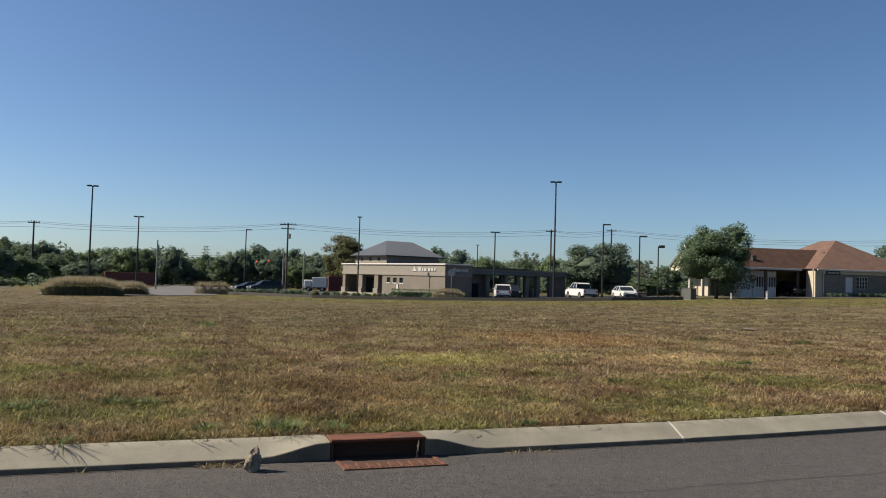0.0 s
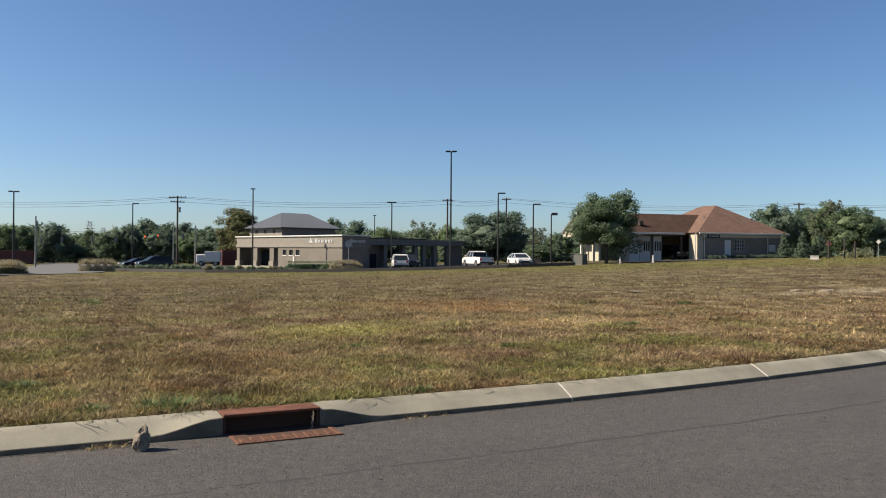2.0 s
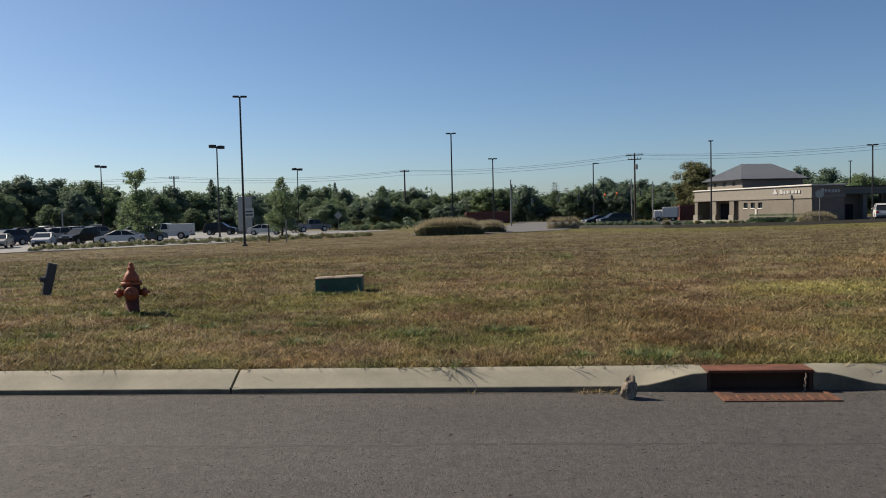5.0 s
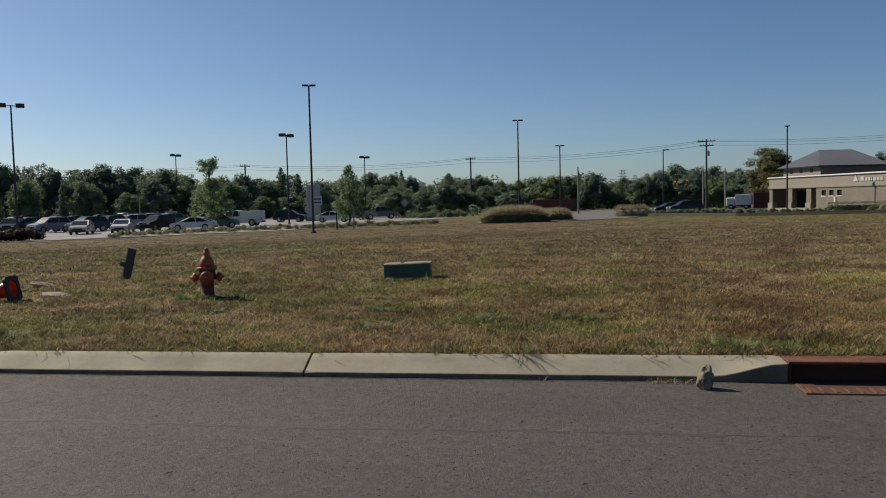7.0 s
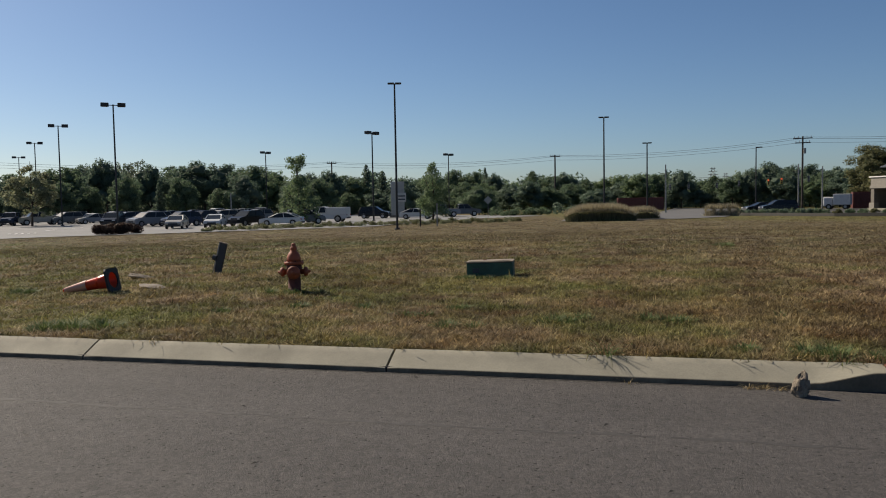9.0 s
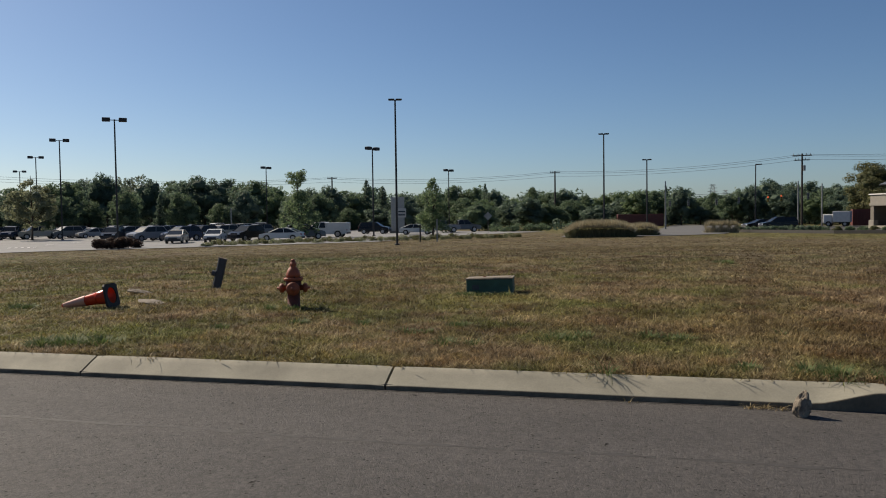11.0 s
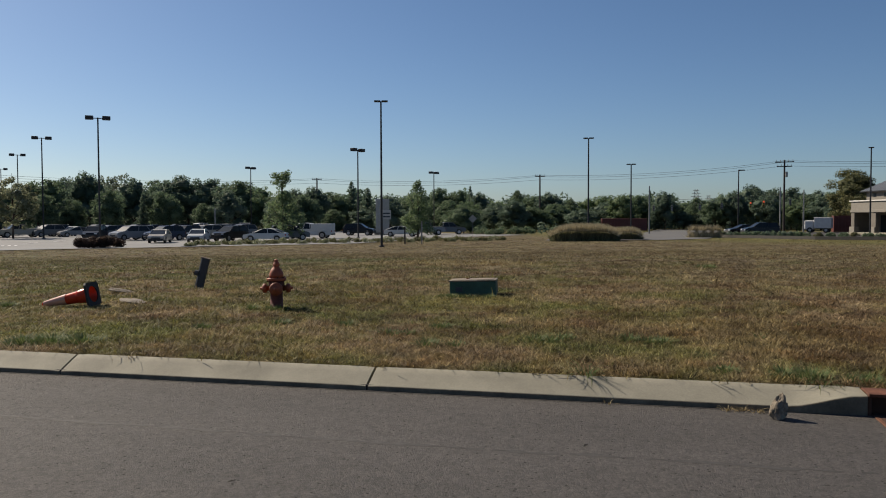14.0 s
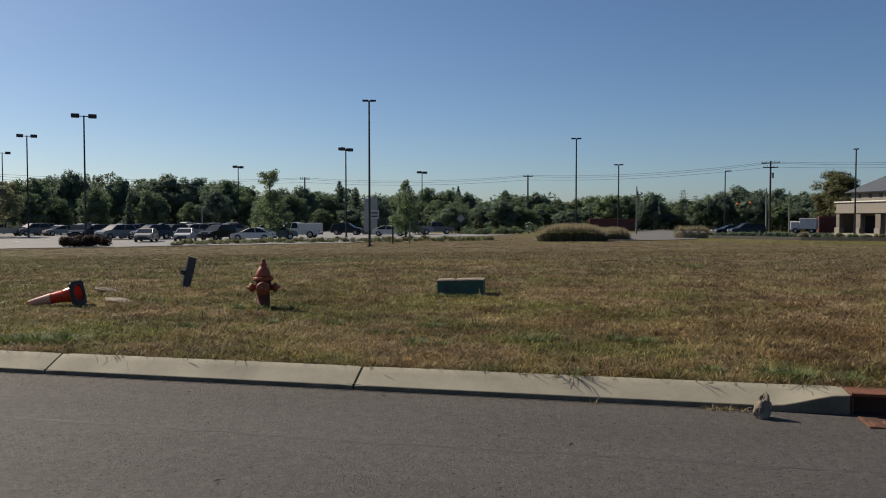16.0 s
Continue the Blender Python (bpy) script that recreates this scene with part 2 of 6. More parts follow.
M = {}
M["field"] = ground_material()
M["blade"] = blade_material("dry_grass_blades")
M["green_blade"] = blade_material("green_weed_blades", [(0.0, (0.045, 0.078, 0.028)), (0.7, (0.11, 0.15, 0.05)), (1.0, (0.2, 0.21, 0.085))])
M["straw_blade"] = blade_material("straw_blades", [(0.0, (0.1628, 0.1184, 0.0555)), (0.6, (0.296, 0.2294, 0.1184)), (1.0, (0.444, 0.37, 0.2146))])
M["tall_straw"] = blade_material("tall_straw", [(0.0, (0.21, 0.18, 0.115)), (0.6, (0.36, 0.315, 0.205)), (1.0, (0.52, 0.465, 0.32))])
M["tall_green"] = blade_material("tall_green", [(0.0, (0.06, 0.07, 0.04)), (0.7, (0.12, 0.125, 0.07)), (1.0, (0.2, 0.185, 0.1))])
M["asphalt"] = asphalt_material("asphalt", 0.071)
M["lot"] = asphalt_material("pale_asphalt", 0.19, True, -0.2)
M["lot_side"] = asphalt_material("side_asphalt", 0.105, True, 0.0)
M["lot_dark"] = asphalt_material("dark_asphalt", 0.05, True, 0.2)
M["tar"] = plain("tar_seam", (0.042, 0.039, 0.037), 0.85, vary=0.3, scale=14, fine=90)
M["concrete"] = plain("concrete", (0.236, 0.222, 0.172), 0.9, vary=0.24, scale=1.6, fine=60, bump=0.18)
M["kerb_stain_shade"] = plain("stained_shaded_concrete", (0.135, 0.112, 0.078), 0.95, vary=0.4, scale=3.0, fine=40, bump=0.3)
M["kerb_far"] = plain("far_concrete", (0.1628, 0.148, 0.1258), 0.9)
M["joint"] = plain("joint_fill", (0.037, 0.0333, 0.0296), 0.95)
M["joint_pale"] = plain("joint_pale", (0.4588, 0.4292, 0.37), 0.95)
M["rust"] = plain("rusted_iron", (0.135, 0.05, 0.026), 0.85, 0.2, vary=0.4, scale=7, fine=60, bump=0.5)
M["rust_bright"] = plain("rust_bright", (0.1258, 0.0533, 0.0296), 0.85, 0.15, vary=0.35, scale=9, fine=70, bump=0.4)
# rusty brown, darkened to hold the shade inside the opening
M["drain_shade"] = plain("drain_inside_shade", (0.055, 0.026, 0.016), 0.95)
M["rock"] = plain("rock", (0.222, 0.185, 0.1406), 0.95, vary=0.5, scale=9, fine=45, bump=0.8)
M["hydrant"] = plain("hydrant_paint", (0.2812, 0.0607, 0.0207), 0.6, vary=0.35, scale=8, fine=45, bump=0.25)
# rusted red, made darker than the bonnet to hold the barrel's shade
M["hydrant_rust_shade"] = plain("hydrant_rust_shade", (0.1036, 0.0252, 0.0178), 0.8, vary=0.4, scale=9, fine=60, bump=0.4)
M["green_box"] = plain("green_fibreglass", (0.024, 0.075, 0.052), 0.6, vary=0.3, scale=5)
M["box_lid"] = plain("box_lid", (0.2, 0.165, 0.125), 0.8, vary=0.3, scale=6)
M["post"] = plain("marker_post", (0.0333, 0.0407, 0.0518), 0.6, vary=0.2)
M["cone"] = blade_material("cone_orange", [(0.0, (0.6, 0.06, 0.022)), (1.0, (0.6, 0.06, 0.022))])
M["cone"].node_tree.nodes["Principled BSDF"].inputs["Roughness"].default_value = 0.22
M["cone_highlight"] = plain("cone_highlight_band", (0.52, 0.27, 0.19), 0.2, vary=0.1)
M["rubber"] = plain("black_rubber", (0.0148, 0.0148, 0.0148), 0.7)
M["pole"] = plain("dark_bronze_paint", (0.009, 0.009, 0.01), 0.5, vary=0.2)
M["galv"] = plain("galvanised", (0.259, 0.259, 0.2516), 0.5, 0.6)
M["wood_pole"] = plain("weathered_pole", (0.04, 0.034, 0.03), 0.9, vary=0.3)
M["wire"] = plain("wire", (0.0222, 0.0222, 0.0222), 0.6)
M["bank_brick"] = brick_material("tan_brick", (0.128, 0.112, 0.092), (0.147, 0.13, 0.107), (0.142, 0.13, 0.113))
M["bank_dark"] = brick_material("brown_brick", (0.15, 0.125, 0.105), (0.18, 0.15, 0.125), (0.17, 0.15, 0.13))
M["stucco"] = plain("cream_stucco", (0.185, 0.17, 0.146), 0.9, vary=0.08)
M["trim_white"] = plain("white_trim", (0.4884, 0.4736, 0.444), 0.7, vary=0.08)
M["bank_roof"] = plain("grey_metal_roof", (0.085, 0.098, 0.118), 0.5, 0.0, vary=0.1)
M["sign_white"] = plain("sign_letters", (0.36, 0.36, 0.35), 0.5, vary=0.04)
M["glass"] = glass_material("dark_glass")
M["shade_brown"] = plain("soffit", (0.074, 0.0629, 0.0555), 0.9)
M["shingle"] = plain("red_brown_shingle", (0.1147, 0.0651, 0.0474), 0.95, vary=0.22, scale=1.2, fine=9, bump=0.3)
M["siding"] = plain("cream_siding", (0.37, 0.3256, 0.2516), 0.85, vary=0.07)
M["grey_brick"] = brick_material("grey_brick", (0.148, 0.126, 0.107), (0.192, 0.163, 0.141), (0.2, 0.185, 0.163))
M["white_door"] = plain("white_door", (0.5328, 0.5328, 0.5328), 0.6, vary=0.05)
M["bark"] = plain("bark", (0.0629, 0.0481, 0.037), 0.95, vary=0.3, scale=4, fine=25)
# dark green made paler and bluer: distance haze put into the leaf colour
M["leaf_dark_hazed"] = leaf_material("leaf_dark_hazed", (0.075, 0.115, 0.085), (0.165, 0.22, 0.15))
M["leaf_mid"] = leaf_material("leaf_mid", (0.066, 0.108, 0.066), (0.17, 0.225, 0.125))
M["leaf_light"] = leaf_material("leaf_light", (0.085, 0.135, 0.068), (0.215, 0.275, 0.14))
M["leaf_bronze"] = leaf_material("leaf_bronze", (0.07, 0.086, 0.042), (0.18, 0.172, 0.08))
M["leaf_yellow"] = leaf_material("leaf_yellow", (0.15, 0.17, 0.095), (0.31, 0.32, 0.2))
M["leaf_grey"] = leaf_material("leaf_grey", (0.075, 0.1, 0.065), (0.18, 0.2, 0.13))
M["hedge_red"] = leaf_material("hedge_red", (0.03, 0.021, 0.018), (0.085, 0.055, 0.042))
M["white_metal"] = plain("white_metal", (0.5328, 0.5328, 0.5254), 0.5, vary=0.08)
M["red_metal"] = plain("red_container", (0.0962, 0.0222, 0.0185), 0.6, vary=0.2)
M["sign_face"] = plain("sign_back", (0.3108, 0.3108, 0.296), 0.5, 0.5, vary=0.08)
M["lamp_red"] = plain("sign_red", (0.2368, 0.0222, 0.0222), 0.4)
M["signal"] = plain("signal_housing", (0.333, 0.2442, 0.037), 0.6)
M["electrical"] = plain("transformer_green", (0.074, 0.0777, 0.0666), 0.6, vary=0.1)
M["pale_box"] = plain("pale_box", (0.444, 0.4292, 0.3996), 0.7, vary=0.1)
for key, col in (("white", (0.5, 0.5, 0.49)), ("silver", (0.22, 0.225, 0.23)), ("black", (0.008, 0.008, 0.009)), ("navy", (0.02, 0.03, 0.06)), ("grey", (0.13, 0.135, 0.14)), ("red", (0.22, 0.02, 0.02)), ("beige", (0.33, 0.3, 0.25))):
    M["car_" + key] = plain("car_paint_" + key, col, 0.3, 0.0, vary=0.03)
    M["car_" + key].node_tree.nodes["Principled BSDF"].inputs["Coat Weight"].default_value = 0.15
    M["car_" + key].node_tree.nodes["Principled BSDF"].inputs["Specular IOR Level"].default_value = 0.25
M["canopy_grey"] = plain("canopy_fascia", (0.13, 0.135, 0.13), 0.8, vary=0.1)
M["tyre"] = plain("tyre", (0.0163, 0.0163, 0.0163), 0.85)
M["rim"] = plain("alloy", (0.333, 0.333, 0.3404), 0.35, 0.8)
M["headlight"] = plain("headlight_glass", (0.518, 0.5328, 0.5476), 0.15)
M["taillight"] = plain("taillight_red", (0.333, 0.0148, 0.0148), 0.25)
M["plastic"] = plain("dark_plastic", (0.0222, 0.0222, 0.0237), 0.6)

# ---- building helpers ----
def mesh_of(name, verts, faces, material=None, smooth=False):
    me = bpy.data.meshes.new(name)
    me.from_pydata([tuple(v) for v in verts], [], faces)
    me.update()
    if material:
        me.materials.append(material)
    if smooth:
        me.shade_smooth()
    return me


def thing(name, label, category, group="", at=None, kind=""):
    ob = new(name)
    ob.empty_display_size = 0.2
    if at is not None:
        ob.matrix_world = at
    return tagged(ob, label, category, group, kind)


def part(name, bm, material, parent=None, label="", smooth=False):
    """Links a bmesh, or a mesh, as one mesh object under a thing or a part."""
    if isinstance(bm, bmesh.types.BMesh):
        me = bpy.data.meshes.new(name)
        bm.to_mesh(me)
        bm.free()
        me.materials.append(material)
        if smooth:
            me.shade_smooth()
    else:
        me = bm
    ob = new(name, me)
    ob.parent = parent
    return tagged(ob, label)


def box(bm, x0, x1, y0, y1, z0, z1, bevel=0.0, m=None):
    r = bmesh.ops.create_cube(bm, size=1.0, matrix=Matrix.LocRotScale(((x0 + x1) / 2, (y0 + y1) / 2, (z0 + z1) / 2), None, (abs(x1 - x0), abs(y1 - y0), abs(z1 - z0))))
    vs = r["verts"]
    if bevel:
        es = list({e for v in vs for e in v.link_edges})
        out = bmesh.ops.bevel(bm, geom=es, offset=bevel, segments=2, affect="EDGES", profile=0.5)
        vs = list({v for f in out["faces"] for v in f.verts} | {v for v in vs if v.is_valid})
    if m is not None:
        bmesh.ops.transform(bm, matrix=m, verts=vs)
    return vs


def bbox(*a, m=None):
    bm = bmesh.new()
    box(bm, *a, m=m)
    return bm


def tube(bm, a, b, r0, r1=None, n=10, caps=True):
    a, b = Vector(a), Vector(b)
    r1 = r0 if r1 is None else r1
    d = b - a
    rotm = d.to_track_quat("Z", "Y").to_matrix().to_4x4()
    return bmesh.ops.create_cone(bm, cap_ends=caps, segments=n, radius1=r0, radius2=r1, depth=d.length, matrix=Matrix.Translation((a + b) / 2) @ rotm)["verts"]


def tube_bm(*a, **k):
    bm = bmesh.new()
    tube(bm, *a, **k)
    return bm


def lathe(profile, n=20):
    """A turned shape from (radius, height) pairs."""
    bm = bmesh.new()
    rings = []
    for r, z in profile:
        rings.append([bm.verts.new((r * math.cos(2 * math.pi * i / n), r * math.sin(2 * math.pi * i / n), z)) for i in range(n)])
    for a, b in zip(rings, rings[1:]):
        for i in range(n):
            bm.faces.new((a[i], a[(i + 1) % n], b[(i + 1) % n], b[i]))
    bm.faces.new(list(reversed(rings[0])))
    bm.faces.new(rings[-1])
    return bm


def prism(profile, y0, y1):
    """A polygon in x and z, drawn out along y."""
    bm = bmesh.new()
    a = [bm.verts.new((x, y0, z)) for x, z in profile]
    b = [bm.verts.new((x, y1, z)) for x, z in profile]
    n = len(profile)
    for i in range(n):
        bm.faces.new((a[i], a[(i + 1) % n], b[(i + 1) % n], b[i]))
    bm.faces.new(list(reversed(a)))
    bm.faces.new(b)
    bmesh.ops.recalc_face_normals(bm, faces=bm.faces)
    return bm


def smooth01(v):
    v = min(1.0, max(0.0, v))
    return v * v * (3 - 2 * v)


def bend(x):
    """How far the road's edge swings away from its straight line."""
    t = max(0.0, x - 3.0)
    return 0.008 * t * t if t < 12 else 1.152 + 0.192 * (min(t, 60.0) - 12)


def ground_z(x, y):
    """Height of the land: a verge above the road, rising to the east and falling to the north-west."""
    u = 0.8 * x - 0.6 * y
    far = 0.2 + 1.3 * math.tanh((u + 3) / 30.0)
    v = y - bend(x)
    near = 0.17 + 0.006 * (v - 7.27) + 0.02 * math.sin(x * 0.9 + 1.3) * smooth01((v - 7.5) / 3)
    w = smooth01((math.hypot(x, y) - 13.0) / 50.0)
    z = near * (1 - w) + far * w
    return z + 0.03 * smooth01((v - 9) / 6) * noise.noise((x * 0.25, y * 0.25, 0.0))


def bearing_trim(az):
    """Bearings below were taken with a compass that reads a little short."""
    return 0.12 + 0.009 * max(0.0, -az - 14.0)


def on_ground(az, d, lift=0.0):
    """A place d metres from the viewer's spot, az degrees to the right of straight across the road."""
    return spot(az + bearing_trim(az), d, lift)


def spot(az, d, lift=0.0):
    """The same by true bearing."""
    x, y = d * math.sin(radians(az)), d * math.cos(radians(az))
    return Vector((x, y, ground_z(x, y) + lift))

# ---- ground, road, kerb ----
def axis(lo, hi, near_lo, near_hi, step, grow):
    out, v, s = [], near_lo, step
    mid = list(np.arange(near_lo, near_hi, step))
    up, v, s = [], near_hi, step
    while v < hi:
        up.append(v)
        s *= grow
        v += s
    dn, v, s = [], near_lo, step
    while v > lo:
        s *= grow
        v -= s
        dn.append(v)
    return sorted(dn) + mid + up + [hi]


def make_ground():
    xs = axis(-2600, 2600, -30, 40, 1.0, 1.09)
    vs = [-2600, -900, -300, -90, -30, -12, -4, 2, 6.0, 7.05, 7.15] + axis(7.27, 2600, 7.27, 40, 0.7, 1.08)
    vs = sorted(set(round(float(v), 3) for v in vs))
    verts, faces = [], []
    for v in vs:
        for x in xs:
            y = v + bend(x)
            z = ground_z(x, y) if v > 7.2 else -0.09
            verts.append((x, y, z))
    n = len(xs)
    for j in range(len(vs) - 1):
        for i in range(n - 1):
            a = j * n + i
            faces.append((a, a + 1, a + n + 1, a + n))
    tagged(new("ground", mesh_of("ground", verts, faces, M["field"], True)), "mown sun-dried grass field with brown and green patches", "ground", kind="structure")


make_ground()


def strip(name, xs, lo, hi, z, material):
    """A flat band along the road between two offsets from its edge line."""
    verts = [p for x in xs for p in ((x, lo + bend(x), z), (x, hi + bend(x), z))]
    faces = [(2 * i, 2 * i + 2, 2 * i + 3, 2 * i + 1) for i in range(len(xs) - 1)]
    return mesh_of(name, verts, faces, material)


road_xs = [-400, -200, -100, -50] + [float(v) for v in np.arange(-30, 64, 1.0)] + [80, 120, 250, 400]
tagged(new("road", strip("road", road_xs, -7.5, 7.005, 0.0, M["asphalt"])), "grey worn asphalt road with fine aggregate", "road", kind="structure")


def make_seam(y0, x0, x1, width, wander, seed):
    rnd = random.Random(seed)
    verts, faces, x, off = [], [], x0, 0.0
    while x < x1:
        off = off * 0.9 + rnd.uniform(-wander, wander)
        w = width * rnd.choice((0.35, 0.6, 1.0, 1.0, 1.3))
        y = y0 + bend(x) * 0.9 + off
        verts += [(x, y - w / 2, 0.0012), (x, y + w / 2, 0.0012)]
        x += rnd.uniform(0.04, 0.1)
    for i in range(0, len(verts) - 2, 2):
        if rnd.random() > 0.05:
            faces.append((i, i + 2, i + 3, i + 1))
    return mesh_of("seam", verts, faces, M["tar"])


tagged(new("gutter_dirt", strip("gutter_dirt", [x for x in road_xs if -40 < x < 1.5], 6.945, 6.99, 0.003, M["joint"])), "dark dirt line along the kerb foot", "dirt", kind="structure")
tagged(new("gutter_dirt", strip("gutter_dirt", [x for x in road_xs if 3.2 < x < 60], 6.945, 6.99, 0.003, M["joint"])), "dark dirt line along the kerb foot", "dirt", kind="structure")
seam = tagged(new("road_seam", make_seam(5.42, -9, 40, 0.055, 0.012, 3)), "dark open seam along the asphalt lane", "seam", kind="structure")

INLET0, INLET1 = 1.65, 2.52      # the drain's ends along the kerb


def kerb_section(x):
    """Profile of the sloped kerb: (offset across, height); it stands up to a full face beside the drain."""
    k = max(smooth01(1 - (INLET0 - x) / 0.62) if x < INLET0 + 0.01 else 0, smooth01(1 - (x - INLET1) / 0.62) if x > INLET1 - 0.01 else 0)
    lip = 0.05 + 0.112 * k
    run = 6.98 + 0.01 * k
    return [(run, -0.06), (run, lip - 0.016), (run + 0.006, lip - 0.005), (run + 0.02, lip), (7.165, 0.132 + 0.036 * k), (7.25, 0.169 + 0.008 * k), (7.275, 0.167 + 0.007 * k), (7.285, -0.06)]


def kerb_piece(name, x0, x1, parent):
    nseg = max(2, int((x1 - x0) / 0.12))
    verts, faces = [], []
    for i in range(nseg + 1):
        x = x0 + (x1 - x0) * i / nseg
        ease = 0.006 if i in (0, nseg) else 0.0
        for o, z in kerb_section(x):
            j = 0.0006 * noise.noise((x * 2, o * 3, z * 3))
            verts.append((x, o + bend(x) + j + ease * (0.5 if o < 7 else 0), z + j - (ease if z > 0 else 0)))
    n = 8
    for i in range(nseg):
        for k in range(n - 1):
            a = i * n + k
            faces.append((a, a + n, a + n + 1, a + 1))
    faces.append(tuple(range(n)))
    faces.append(tuple(range((nseg + 1) * n - 1, nseg * n - 1, -1)))
    me = mesh_of(name, verts, faces, M["concrete"])
    # lip faces: stain, with the lip's brown shade put into the same colour
    me.materials.append(M["kerb_stain_shade"])
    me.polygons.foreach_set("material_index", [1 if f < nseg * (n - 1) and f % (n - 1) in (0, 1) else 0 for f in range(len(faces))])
    me.polygons.foreach_set("use_smooth", [True] * len(me.polygons))
    me.set_sharp_from_angle(angle=radians(50))
    return part(name, me, None, parent)


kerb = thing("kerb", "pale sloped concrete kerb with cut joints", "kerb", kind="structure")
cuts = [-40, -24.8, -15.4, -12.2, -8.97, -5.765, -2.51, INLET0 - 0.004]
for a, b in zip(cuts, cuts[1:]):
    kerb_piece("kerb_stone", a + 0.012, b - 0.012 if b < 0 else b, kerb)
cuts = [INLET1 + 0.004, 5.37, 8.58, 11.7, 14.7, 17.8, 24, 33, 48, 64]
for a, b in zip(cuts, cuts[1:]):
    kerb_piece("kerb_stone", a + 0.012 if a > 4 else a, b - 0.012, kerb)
part("joint", bbox(-42, INLET0 - 0.1, 7.005, 7.255, -0.05, 0.05), M["joint"], kerb)
for jx in (5.37, 8.58, 11.7, 14.7):
    mm = Matrix.Translation((jx, bend(jx), 0))
    prof = [(o + 0.004, z + 0.001) for o, z in kerb_section(jx)[1:7]] + [(7.265, -0.05), (7.005, -0.05)]
    bm = bmesh.new()
    A = [bm.verts.new((-0.011, o, z)) for o, z in prof]
    B = [bm.verts.new((0.011, o, z)) for o, z in prof]
    for i in range(len(prof)):
        bm.faces.new((A[i], A[(i + 1) % len(prof)], B[(i + 1) % len(prof)], B[i]))
    bm.faces.new(A), bm.faces.new(list(reversed(B)))
    bmesh.ops.recalc_face_normals(bm, faces=bm.faces)
    o = part("joint", bm, M["joint_pale"], kerb, "pale joint filler")
    o.matrix_world = mm


# ---- storm drain ----
def make_drain():
    d = thing("storm_drain", "rusted cast-iron kerb inlet with a toothed gutter grate", "storm drain")
    w0, w1 = INLET0, INLET1
    hood = bmesh.new()
    box(hood, w0, w1, 6.985, 7.22, 0.16, 0.178, 0.004)
    box(hood, w0, w1, 6.97, 6.994, 0.152, 0.176, 0.004)
    part("hood", hood, M["rust"], d, "rusted iron hood plate")
    for x in (w0 + 0.014, w1 - 0.014):
        part("side_plate", bbox(x - 0.014, x + 0.014, 7.0, 7.085, -0.01, 0.157, 0.003), M["drain_shade"], d)
    part("back_plate", bbox(w0 + 0.03, w1 - 0.03, 7.085, 7.1, -0.08, 0.157), M["drain_shade"], d, "dark inner wall")
    # thin dark sheet over the road, standing in for the shaft's shade
    part("drain_shade", bbox(w0 + 0.03, w1 + 0.04, 6.6, 7.085, -0.004, 0.004), M["drain_shade"], d, "flat dark sheet painted as the shaft's shade")
    rim = bmesh.new()
    box(rim, w0 + 0.03, w1 + 0.08, 6.575, 6.602, -0.02, 0.012, 0.003)
    box(rim, w0 + 0.03, w0 + 0.06, 6.60, 6.90, -0.02, 0.012, 0.003)
    box(rim, w1 + 0.04, w1 + 0.08, 6.60, 6.90, -0.02, 0.012, 0.003)
    part("grate_frame", rim, M["rust_bright"], d, "bright rusted frame")
    nb = 9
    for i in range(nb):
        x = w0 + 0.06 + (w1 - 0.02 - w0) * (i + 0.5) / nb
        bm = prism([(-0.034, -0.02), (0.034, -0.02), (0.034, 0.006), (-0.02, 0.016), (-0.034, 0.016)], 6.602, 6.765)
        bmesh.ops.transform(bm, matrix=Matrix.Translation((x, 0, 0)), verts=bm.verts)
        part("grate_bar", bm, M["rust_bright"], d)
    ch = bmesh.new()
    for i in range(9):
        z = 0.14 - i * 0.017
        bmesh.ops.create_icosphere(ch, subdivisions=1, radius=0.011, matrix=Matrix.LocRotScale((w1 - 0.075 - 0.004 * i + 0.006 * math.sin(i * 2.1), 6.945 - 0.006 * i, z), None, (0.7, 0.7, 1.2)))
    part("dried_root", ch, M["box_lid"], d, "dry pale root hanging over the opening")


make_drain()


# ---- paved surfaces beyond the field ----
def patch(name, outline, lift, material, label, category, step=4.0):
    """A paved sheet that follows the land inside a polygon."""
    bm = bmesh.new()
    bm.faces.new([bm.verts.new((x, y, 0)) for x, y in outline])
    xs, ys = [p[0] for p in outline], [p[1] for p in outline]
    for lo, hi, ax in ((min(xs), max(xs), (1, 0, 0)), (min(ys), max(ys), (0, 1, 0))):
        for v in np.arange(lo + step, hi, step):
            bmesh.ops.bisect_plane(bm, geom=bm.verts[:] + bm.edges[:] + bm.faces[:], plane_co=(ax[0] * v, ax[1] * v, 0), plane_no=ax)
    for v in bm.verts:
        v.co.z = ground_z(v.co.x, v.co.y) + lift
    bmesh.ops.recalc_face_normals(bm, faces=bm.faces)
    if bm.faces[:] and bm.faces[0].normal.z < 0:
        bmesh.ops.reverse_faces(bm, faces=bm.faces)
    ob = part(name, bm, material)
    return tagged(ob, label, category, kind="structure")
PAVED = []


def paved(name, outline, *rest):
    PAVED.append(outline)
    return patch(name, outline, *rest)


paved("parking_lot", [(-140, 30), (-66, 36), (-50, 58), (-36, 70), (-28, 78), (-24, 105), (-16, 118), (-60, 150), (-140, 150)], 0.05, M["lot"], "pale sunlit asphalt parking lot", "parking lot")
